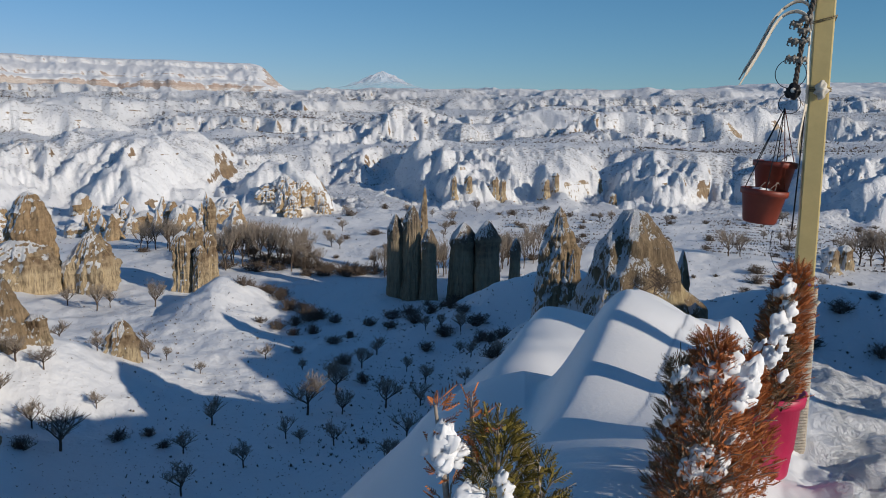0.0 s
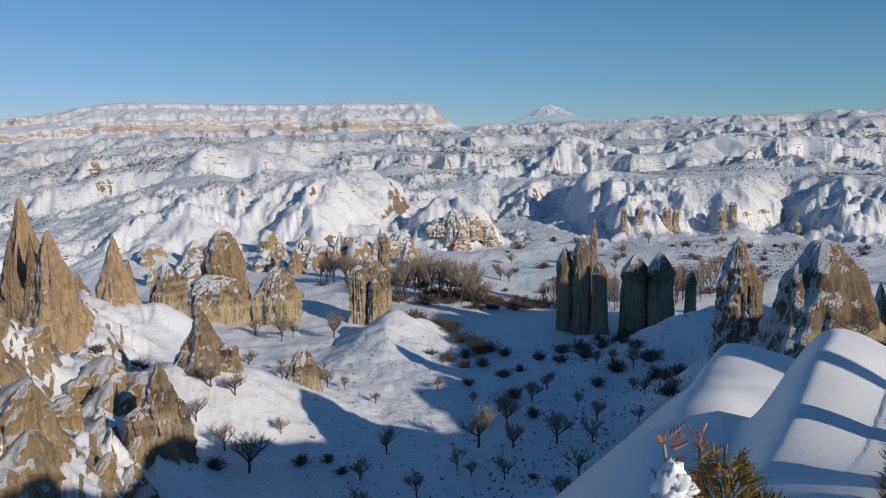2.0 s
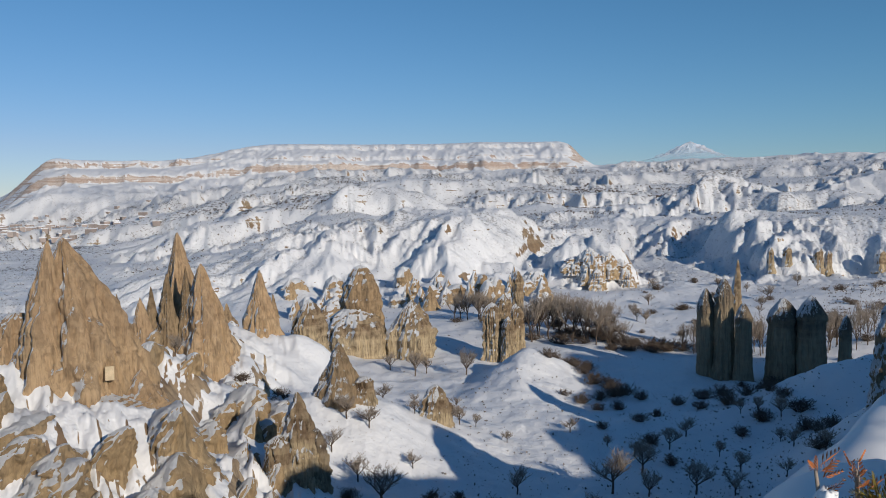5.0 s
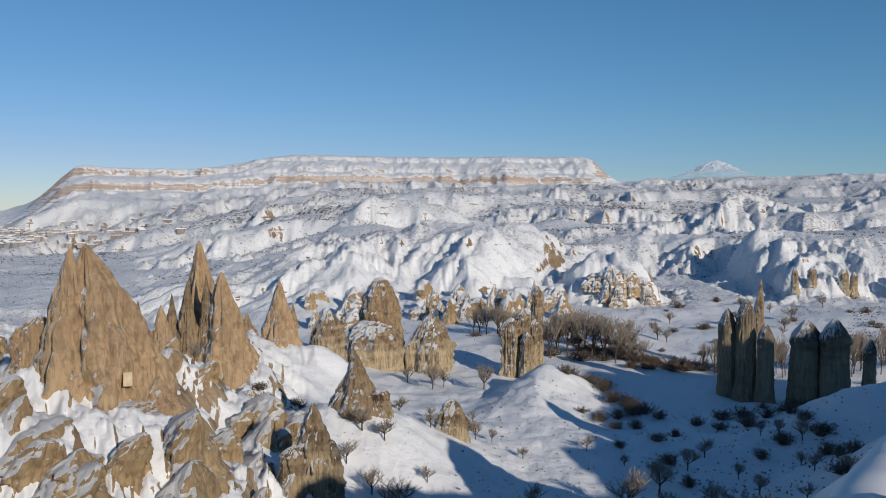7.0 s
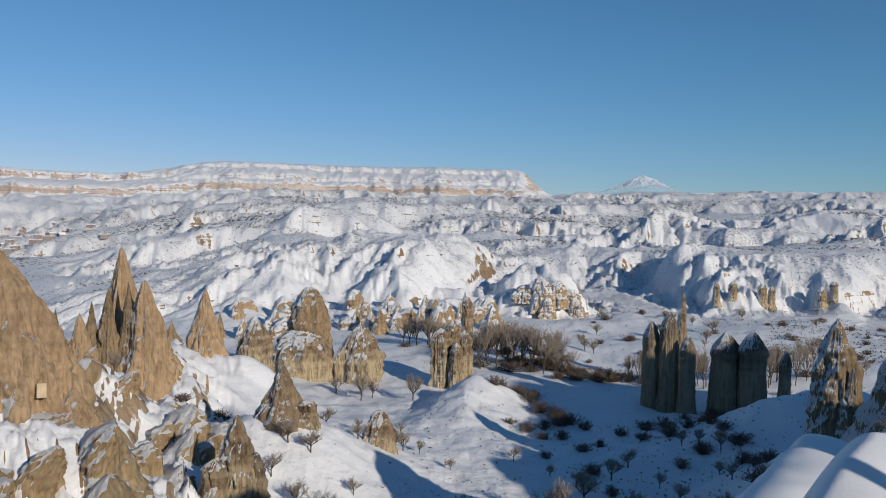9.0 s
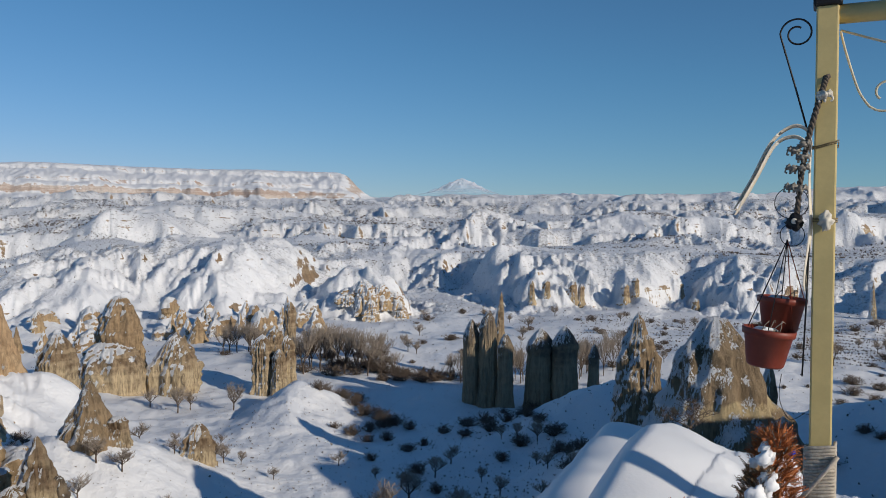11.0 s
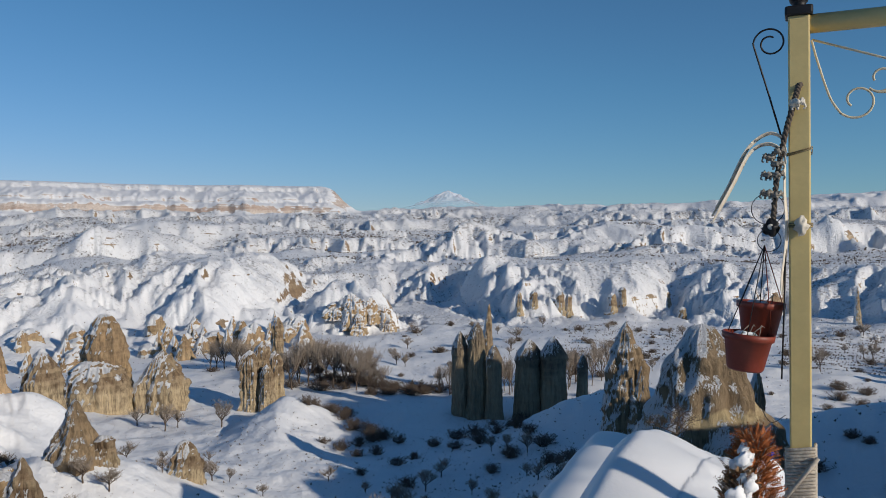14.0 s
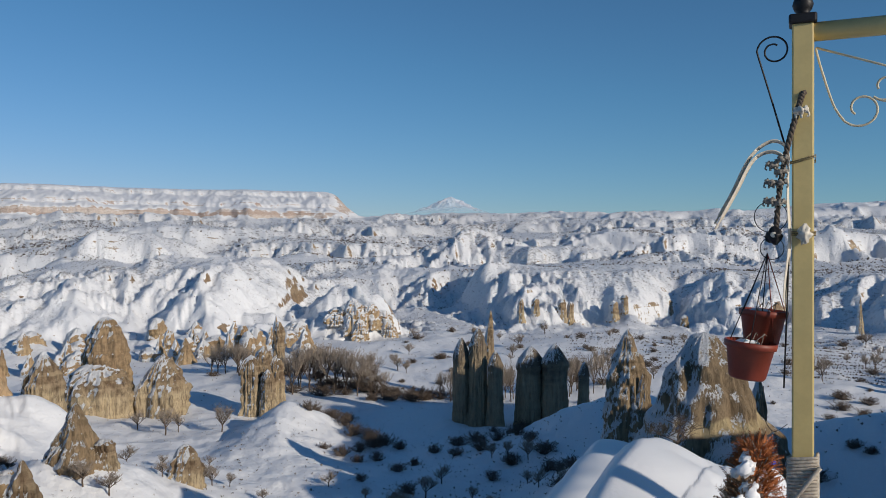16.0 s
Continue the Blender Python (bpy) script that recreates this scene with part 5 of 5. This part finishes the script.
# ---- potted thujas in the terrace ----
def sprays(g, centre, axis, radius, count, size, rng, stems):
    """Flat scaly twigs pointing out and up from the axis of a conifer."""
    c, ax = Vector(centre), Vector(axis)
    for _ in range(count):
        t = rng.random()
        a = rng.uniform(0, 2 * math.pi)
        rr = radius * (1.0 - 0.75 * t ** 1.6) * rng.uniform(0.35, 1.0) ** 0.5
        out = Vector((math.cos(a), math.sin(a), 0))
        p = c + ax * t + out * rr
        d = (out * rng.uniform(0.3, 1.0) + Vector((0, 0, rng.uniform(0.2, 1.1))) + Vector((rng.uniform(-0.4, 0.4), rng.uniform(-0.4, 0.4), 0))).normalized()
        s = size * rng.uniform(0.6, 1.3)
        side = d.cross(Vector((rng.uniform(-1, 1), rng.uniform(-1, 1), 0.3))).normalized()
        if rng.random() < 0.10:
            stems.tube([c + ax * max(0, t - 0.15), p, p + d * s], 0.003, 0.001, 4)
        g.blade(p, p + d * s, size * 0.07, side)
        for k in range(5):
            b = p + d * s * (0.18 + 0.17 * k)
            for sg in (-1, 1):
                e = b + (d * 0.8 + side * sg * 0.8).normalized() * s * (0.40 - 0.055 * k)
                g.blade(b, e, size * 0.085, side.cross(d) + d * 0.5 + side * 0.4)


def thuja(label, name, lobes, snow, mats, seed, size):
    rng = random.Random(seed)
    t = tagged(new(name), label, "shrub")
    t.location = Vector(lobes[0][0])
    st, gs = Geo(), [Geo() for _ in mats]
    o = Vector(lobes[0][0])
    for (base, top, rad, cnt, mi) in lobes:
        b, ax = Vector(base) - o, Vector(top) - Vector(base)
        st.tube([b - ax * 0.1, b + ax * 0.5, b + ax * 0.95], 0.012, 0.004, 6)
        sprays(gs[mi], b, ax, rad, cnt, size, rng, st)
    st.put("stem", M_TWIG, t)
    for g, m in zip(gs, mats):
        if g.v:
            g.put("foliage", m, t, smooth=False)
    extra = []
    for k in range(len(snow) * 3):
        p, r, q = snow[rng.randrange(len(snow))]
        extra.append((Vector(p) + Vector((rng.uniform(-0.05, 0.04), rng.uniform(-0.01, 0.05), rng.uniform(-0.07, 0.05))), rng.uniform(0.010, 0.022), rng.uniform(0.7, 1.2)))
    lumps = []
    for p, r, q in snow:
        for k in range(5):
            lumps.append((Vector(p) + Vector((rng.gauss(0, 0.5) * r, rng.uniform(0.0, 0.7) * r, rng.gauss(0, 0.65) * r * max(1.0, q))), r * rng.uniform(0.45, 0.85), rng.uniform(0.6, 1.2)))
    for k, (p, r, q) in enumerate(lumps + extra):
        g = Geo()
        g.drape(Vector(p) - o + Vector((0, 0.03, 0)), r * (0.8 if r < 0.023 else 0.86), q, seed + k, 7 if r < 0.020 else 10)
        g.put("snow_clump", M_SNOW, t, "snow lodged in the twigs")
    return t


thuja("dead rust-brown potted thuja with snow lodged in it", "potted_thuja", [
    ((1.11, 2.66, -0.98), (1.06, 2.46, -0.51), 0.085, 1150, 0),
    ((0.95, 2.58, -1.26), (0.96, 2.54, -0.80), 0.125, 1150, 0),
    ((0.80, 2.43, -1.30), (0.79, 2.40, -0.71), 0.155, 1700, 0),
    ((0.73, 2.45, -1.24), (0.71, 2.43, -0.78), 0.105, 700, 1),
    ((1.07, 2.62, -1.00), (1.02, 2.46, -0.60), 0.07, 420, 1),
], [((1.03, 2.40, -0.59), 0.028, 1.9), ((1.01, 2.38, -0.68), 0.034, 1.7), ((1.00, 2.38, -0.77), 0.032, 1.1), ((0.80, 2.31, -0.78), 0.045, 1.0), ((0.86, 2.30, -0.84), 0.048, 0.8),
    ((0.73, 2.34, -0.82), 0.045, 1.2), ((0.76, 2.31, -1.08), 0.040, 0.9), ((0.82, 2.32, -1.15), 0.040, 0.9), ((0.72, 2.36, -0.93), 0.035, 0.9), ((0.90, 2.40, -1.02), 0.026, 0.8)], (M_DEAD, M_OLIVE), 8, 0.043)
pot = tagged(new("flower_pot"), "round crimson plastic pot on trodden snow", "flower pot")
pot.location = (1.175, 2.84, -1.33)
g = Geo()
g.lathe([(0.0, 0.0), (0.090, 0.0), (0.097, 0.01), (0.108, 0.10), (0.112, 0.105), (0.126, 0.27), (0.140, 0.275), (0.144, 0.315), (0.134, 0.317), (0.124, 0.28), (0.0, 0.275)], 40)
g.put("bowl", M_PINK, pot)
g = Geo()
g.lathe([(0.0, 0.285), (0.07, 0.282), (0.125, 0.278)], 24)
g.put("soil", M_SOIL, pot)
thuja("green thuja with browned tips and snow clumps", "thuja_bush", [
    ((0.08, 1.96, -1.34), (0.07, 1.95, -0.80), 0.12, 620, 0),
    ((0.17, 1.98, -1.34), (0.18, 1.97, -0.90), 0.09, 330, 0),
    ((-0.02, 1.95, -1.25), (-0.09, 1.93, -0.72), 0.035, 50, 1),
    ((0.03, 1.96, -1.2), (0.0, 1.95, -0.72), 0.03, 40, 1),
], [((-0.055, 1.86, -0.86), 0.042, 1.1), ((-0.02, 1.83, -0.99), 0.055, 0.9), ((0.08, 1.84, -0.95), 0.022, 0.8)], (M_GREEN, M_DEAD), 19, 0.056)
bead = tagged(new("eye_charm"), "blue glass eye bead hanging in the shrub", "ornament")
bead.location = (1.115, 2.50, -0.565)
g = Geo()
g.lathe([(0.0, -0.016), (0.010, -0.013), (0.015, -0.004), (0.015, 0.004), (0.010, 0.013), (0.0, 0.016)], 16)
g.put("bead", M_BLUE, bead)
g = Geo()
g.tube([(0, 0, 0.014), (-0.01, 0.0, 0.06)], 0.001, sides=4)
g.put("thread", M_CORD, bead)


# ---- bare winter trees and bushes ----
def grow(wood, twig, p, d, length, rad, depth, rng, spread, up):
    n = 3
    pts, q = [p], p
    for i in range(n):
        d = (d + Vector((rng.uniform(-1, 1), rng.uniform(-1, 1), rng.uniform(-0.4, 1) * up)) * 0.22).normalized()
        q = q + d * length / n
        pts.append(q)
    (wood if depth > 1 else twig).tube(pts, rad, rad * 0.6, 5 if depth > 1 else 3, False)
    if depth == 0:
        return
    kids = rng.randint(4, 5) if depth > 1 else rng.randint(4, 5)
    for k in range(kids):
        at = pts[-1] if k == 0 else pts[rng.randint(1, n)]
        a = rng.uniform(0, 2 * math.pi)
        side = Vector((math.cos(a), math.sin(a), rng.uniform(-0.1, 0.6)))
        nd = (d * (1 - spread * 0.5) + side * spread + Vector((0, 0, up * 0.3))).normalized()
        grow(wood, twig, at, nd, length * rng.uniform(0.58, 0.82), rad * 0.66, depth - 1, rng, spread, up)


def tree_model(seed, spread=0.75, up=0.35, trunk=0.26, thick=0.020, depth=4):
    """A bare tree one metre high: a thing with trunk and twigs."""
    rng = random.Random(seed)
    w, t = Geo(), Geo()
    w.tube([(0, 0, -0.06), (0.01, 0, 0.0), (0.005, 0.01, trunk * 0.6), (0.0, 0.0, trunk)], thick * 1.4, thick, 6, False)
    for k in range(rng.randint(4, 5)):
        a = 2.1 * k + rng.uniform(-0.4, 0.4)
        lay = spread * (0.15 if k == 0 else rng.uniform(0.7, 1.35))
        d = Vector((math.cos(a) * lay, math.sin(a) * lay, 0.8)).normalized()
        grow(w, t, Vector((0, 0, trunk * rng.uniform(0.75, 1.0))), d, 0.27, thick * 0.75, depth - 1, rng, spread, up)
    top = max(v.z for v in w.v + t.v)
    for q in (w, t):
        q.v = [Vector((v.x / top, v.y / top, v.z / top if v.z > 0 else v.z)) for v in q.v]
    return w, t


def bush_model(seed, twigs=70):
    rng = random.Random(seed)
    t, f = Geo(), Geo()
    for k in range(twigs):
        a, el = rng.uniform(0, 6.28), rng.uniform(0.25, 1.45)
        d = Vector((math.cos(a) * math.cos(el), math.sin(a) * math.cos(el), math.sin(el) * 0.8))
        L = rng.uniform(0.5, 1.05)
        b = Vector((rng.uniform(-0.25, 0.25), rng.uniform(-0.25, 0.25), -0.05))
        m = b + d * L * 0.55 + Vector((rng.uniform(-0.08, 0.08), rng.uniform(-0.08, 0.08), 0.03))
        t.tube([b, m, b + d * L], 0.016, 0.006, 3, False)
        for _ in range(6):
            s = m.lerp(b + d * L, rng.random())
            e = s + Vector((rng.uniform(-1, 1), rng.uniform(-1, 1), rng.uniform(-0.2, 1))) * 0.22
            f.tube([s, e], 0.012, 0.005, 3, False)
    return t, f


def as_thing(name, models, names, mats, label, category, group):
    e = tagged(new(name), label, category, group)
    for g, n, m in zip(models, names, mats):
        g.put(n, m, e)
    return e


def plant(proto, used, az, d, h, turn, wide=1.0):
    p = spot(az, d, ground_z(az, d))
    m = Matrix.LocRotScale(p, Euler((0, 0, turn)), None)
    if not used:
        proto.scale = (h * wide, h * wide, h)
        proto.matrix_basis = m @ Matrix.Diagonal((h * wide, h * wide, h, 1))
        return proto
    old = proto.scale.copy()
    proto.scale = (h * wide, h * wide, h)
    ob = copy_thing(proto, m)
    proto.scale = old
    return ob


rng = random.Random(11)
FRUIT = "bare dark fruit tree standing in the snow"
protos = [as_thing("bare_tree", tree_model(20 + k, 0.8, 0.32, 0.22, 0.020), ("trunk", "crown"), (M_BARK, M_TWIG), FRUIT, "tree", "orchard trees") for k in range(4)]
talls = [as_thing("bare_tree", tree_model(40 + k, 0.38, 0.8, 0.2, 0.0105), ("trunk", "crown"), (M_BARK, M_TWIG), "tall slender bare tree in the thicket across the valley", "tree", "thicket trees") for k in range(3)]
bushes = [as_thing("bush", bush_model(60 + k), ("stem", "crown"), (M_BARK, M_BUSH), "dense leafless brown bush on the snow", "bush", "valley bushes") for k in range(3)]
count = {}


def set_out(kinds, places, wide=1.0):
    for az, d, h in places:
        k = kinds[rng.randrange(len(kinds))]
        plant(k, count.get(k.name, 0), az, d, h, rng.uniform(0, 6.28), wide * rng.uniform(0.85, 1.15))
        count[k.name] = 1


set_out(protos, [(-21.65, 79.6, 4.3), (-13.95, 76.8, 2.5), (-14.25, 67.2, 3.1), (-9.99, 71.7, 2.6), (-8.24, 105.7, 2.3), (-5.38, 85.0, 5.2), (-3.37, 92.6, 4.0), (-1.55, 101.7, 2.9), (-3.62, 75.0, 2.7),
                 (0.17, 86.5, 3.7), (1.67, 74.6, 2.7), (0.43, 64.9, 3.0), (5.84, 87.4, 2.2), (-12.0, 83.8, 3.3), (-14.81, 103.7, 1.9), (-12.64, 99.6, 1.8), (5.48, 111.5, 3.2)], 0.95)
set_out(protos, [(-23.9, 93.0, 3.3), (-22.31, 91.9, 3.0), (-20.68, 149.9, 3.6), (-18.96, 143.8, 4.7), (-18.16, 146.2, 3.9), (-15.37, 144.4, 5.2), (4.07, 114.3, 2.5), (8.1, 89.7, 2.6), (1.67, 99.1, 2.1),
                 (-35.1, 106.7, 3.1), (-23.2, 84.0, 3.2), (-25.0, 88.0, 2.6), (-7.0, 78.0, 2.4), (3.0, 92.0, 2.4)], 0.9)
set_out(talls, [(-16.1, 203, 7.3), (-15.2, 201, 7.9), (-14.3, 197, 8.5), (-10.35, 182, 9.2), (-9.6, 180, 10.4), (-8.85, 181, 9.8), (-7.9, 178, 10.3), (-7.14, 176, 10.1), (-6.37, 174, 8.8), (-5.4, 174, 6.3),
                (-8.4, 188, 9.5), (-9.2, 190, 9.0), (-6.8, 186, 8.0), (-5.8, 190, 7.0), (0.48, 177, 6.3), (3.9, 172, 6.0), (4.4, 170, 6.8), (8.4, 172, 7.4), (8.8, 176, 7.0), (9.0, 178, 6.0), (10.9, 193, 6.9)], 1.25)
set_out(talls, [(23.5, 200, 7.2), (24.2, 201, 5.8), (30.4, 208, 7.5), (31.3, 212, 8.6), (31.9, 213, 9.2), (32.6, 214, 9.2), (33.2, 210, 8.0), (-15.7, 206, 6.5), (-13.6, 200, 6.0), (-10.9, 184, 7.0), (-4.6, 176, 5.0)], 1.6)
set_out(bushes, [(-6.62, 138.2, 2.6), (-5.08, 129.7, 3.2), (-7.42, 124.5, 2.0), (-7.18, 144.5, 2.6), (-9.65, 142.4, 2.2), (-10.94, 158, 2.6), (-23.84, 79.7, 1.6), (-18.08, 81.7, 1.4), (-16.1, 82.1, 1.2), (-3.53, 112.8, 1.5),
                 (0.47, 121.1, 1.5), (2.27, 120.6, 2.4), (6.89, 106.7, 2.1), (7.7, 90.7, 1.8), (-15.23, 78.8, 0.9), (-1.59, 75.1, 0.7), (-6.27, 120.8, 1.5), (-8.57, 127.1, 1.3), (-9.0, 150, 1.9), (-8.2, 152, 2.1)], 1.05)
set_out(talls, [(rng.uniform(-11, -5), rng.uniform(176, 192), rng.uniform(6, 9.5)) for _ in range(5)] + [(rng.uniform(-17, -13), rng.uniform(196, 208), rng.uniform(5, 8)) for _ in range(4)], 1.3)
set_out(talls, [(0.1, 170, 7.0), (3.6, 166, 8.2), (4.25, 168, 8.8), (8.3, 170, 9.0), (8.75, 174, 8.4), (9.9, 172, 8.0), (10.5, 176, 7.2), (-0.6, 172, 6.0), (6.3, 175, 7.0), (10.1, 183, 7.5)], 0.8)
set_out(protos, [(rng.uniform(-4, 30), rng.uniform(175, 290), rng.uniform(2.2, 4.5)) for _ in range(30)] + [(rng.uniform(-22, 8), rng.uniform(62, 128), rng.uniform(1.4, 3.0)) for _ in range(16)], 1.0)
low = [(rng.uniform(-11, -5), rng.uniform(174, 186), rng.uniform(2.4, 4.2)) for _ in range(6)]
low += [(rng.uniform(-5.5, 2.5), rng.uniform(168, 176), rng.uniform(1.6, 3.6)) for _ in range(16)]
low += [(rng.uniform(-17, -5), rng.uniform(176, 205), rng.uniform(1.5, 3.2)) for _ in range(18)]
low += [(rng.uniform(-4, 34), rng.uniform(165, 300), rng.uniform(0.8, 2.6)) for _ in range(80)]
low += [(rng.uniform(22, 33), rng.uniform(76, 103), rng.uniform(0.8, 2.0)) for _ in range(16)]
low += [(rng.uniform(2, 9), rng.uniform(138, 146), rng.uniform(1.2, 2.4)) for _ in range(10)]
low += [(rng.uniform(-32, -28), rng.uniform(108, 118), rng.uniform(1.2, 1.9)) for _ in range(5)]
set_out(bushes, low, 1.15)
set_out(bushes, [(-7.9, 146, 2.2), (-6.9, 150, 2.0), (-5.6, 136, 2.6), (-4.4, 132, 2.4), (-3.4, 128, 1.9), (-6.2, 128, 2.0), (-4.9, 121, 1.9), (-2.4, 118, 1.6), (-1.0, 124, 1.7), (0.6, 128, 2.0), (1.9, 130, 2.2), (3.4, 124, 2.0), (4.8, 122, 1.9), (-10.2, 156, 1.7), (-9.2, 160, 1.9),
                 (4.4, 112, 2.3), (5.6, 116, 1.9), (6.6, 112, 2.2), (7.8, 104, 1.9), (8.6, 98, 1.7), (3.0, 108, 1.7), (-2.8, 104, 1.9), (-1.4, 96, 1.6), (-6.0, 108, 1.4)], 0.95)


shrub = as_thing("bare_shrub", tree_model(91, 1.0, 0.15, 0.10, 0.013, 4), ("stem", "crown"), (M_BARK, M_BARK), "small leafless shrub sticking out of the snow bank", "shrub", "")
plant(shrub, 0, 16.9, 6.2, 0.27, 1.0, 1.2)


def scatter_stuff(name, label, category, count, place, size, mat, seed):
    """Countless small tufts joined into one mesh: three crossed sprigs each."""
    r2 = random.Random(seed)
    pts = [place(r2) for _ in range(count)]
    xy = np.array([spot(a, d)[:2] for a, d in pts])
    zs = ground_at([q[0] for q in pts], [q[1] for q in pts])
    g = Geo()
    for (x, y), z, (a, d) in zip(xy, zs, pts):
        s = size(r2, d)
        o = Vector((x, y, z))
        for k in range(6):
            t = r2.uniform(0, 6.28)
            e = Vector((math.cos(t) * r2.uniform(0.2, 1.0), math.sin(t) * r2.uniform(0.2, 1.0), r2.uniform(0.4, 1.0))) * s
            g.blade(o - Vector((0, 0, 0.1 * s)), o + e, s * 0.36, (math.sin(t), -math.cos(t), 0.4))
    ob = g.put(name, mat, None, "", False)
    return tagged(ob, label, category, kind="stuff")


scatter_stuff("weeds", "dry weeds poking through the valley snow", "weeds", 4800, lambda r: (r.uniform(-27, 12), math.exp(r.uniform(math.log(58), math.log(165)))), lambda r, d: r.uniform(0.03, 0.15) * (2.0 if r.random() < 0.06 else 1.0), M_TWIG, 71)
scatter_stuff("dry_grass", "tufts of dry grass in the shaded snow", "grass", 1900, lambda r: (r.choice((r.gauss(4, 5), r.uniform(-18, 13), r.uniform(21, 33))), math.exp(r.uniform(math.log(70), math.log(138)))), lambda r, d: r.uniform(0.08, 0.34), M_BUSH, 75)
scatter_stuff("scrub", "low dark scrub scattered over the snowy slopes", "scrub", 10000, lambda r: (r.uniform(-50, 34), math.exp(r.uniform(math.log(160), math.log(1700)))), lambda r, d: r.uniform(0.0005, 0.0017) * d, M_BUSH, 72)

scatter_stuff("vine_rows", "rows of pruned vines on the snowy slope", "vines", 2600, lambda r: (r.choice((r.uniform(22, 34), r.uniform(22, 34), r.uniform(8, 20))), 205 + 5.0 * r.randrange(19) + r.gauss(0, 0.25)), lambda r, d: r.uniform(0.25, 0.6), M_BUSH, 74)

r3 = random.Random(77)
CLUMPS = [(r3.uniform(-36, 33), math.exp(r3.uniform(math.log(380), math.log(1150)))) for _ in range(230)]


def in_clump(r):
    a, d = CLUMPS[r.randrange(len(CLUMPS))]
    return a + r.gauss(0, 1.5), d * (1 + r.gauss(0, 0.005))


scatter_stuff("thicket", "distant clumps of dark leafless shrubs on the plateau", "shrubs", 6000, in_clump, lambda r, d: r.uniform(0.0010, 0.0026) * d, M_BUSH, 73)


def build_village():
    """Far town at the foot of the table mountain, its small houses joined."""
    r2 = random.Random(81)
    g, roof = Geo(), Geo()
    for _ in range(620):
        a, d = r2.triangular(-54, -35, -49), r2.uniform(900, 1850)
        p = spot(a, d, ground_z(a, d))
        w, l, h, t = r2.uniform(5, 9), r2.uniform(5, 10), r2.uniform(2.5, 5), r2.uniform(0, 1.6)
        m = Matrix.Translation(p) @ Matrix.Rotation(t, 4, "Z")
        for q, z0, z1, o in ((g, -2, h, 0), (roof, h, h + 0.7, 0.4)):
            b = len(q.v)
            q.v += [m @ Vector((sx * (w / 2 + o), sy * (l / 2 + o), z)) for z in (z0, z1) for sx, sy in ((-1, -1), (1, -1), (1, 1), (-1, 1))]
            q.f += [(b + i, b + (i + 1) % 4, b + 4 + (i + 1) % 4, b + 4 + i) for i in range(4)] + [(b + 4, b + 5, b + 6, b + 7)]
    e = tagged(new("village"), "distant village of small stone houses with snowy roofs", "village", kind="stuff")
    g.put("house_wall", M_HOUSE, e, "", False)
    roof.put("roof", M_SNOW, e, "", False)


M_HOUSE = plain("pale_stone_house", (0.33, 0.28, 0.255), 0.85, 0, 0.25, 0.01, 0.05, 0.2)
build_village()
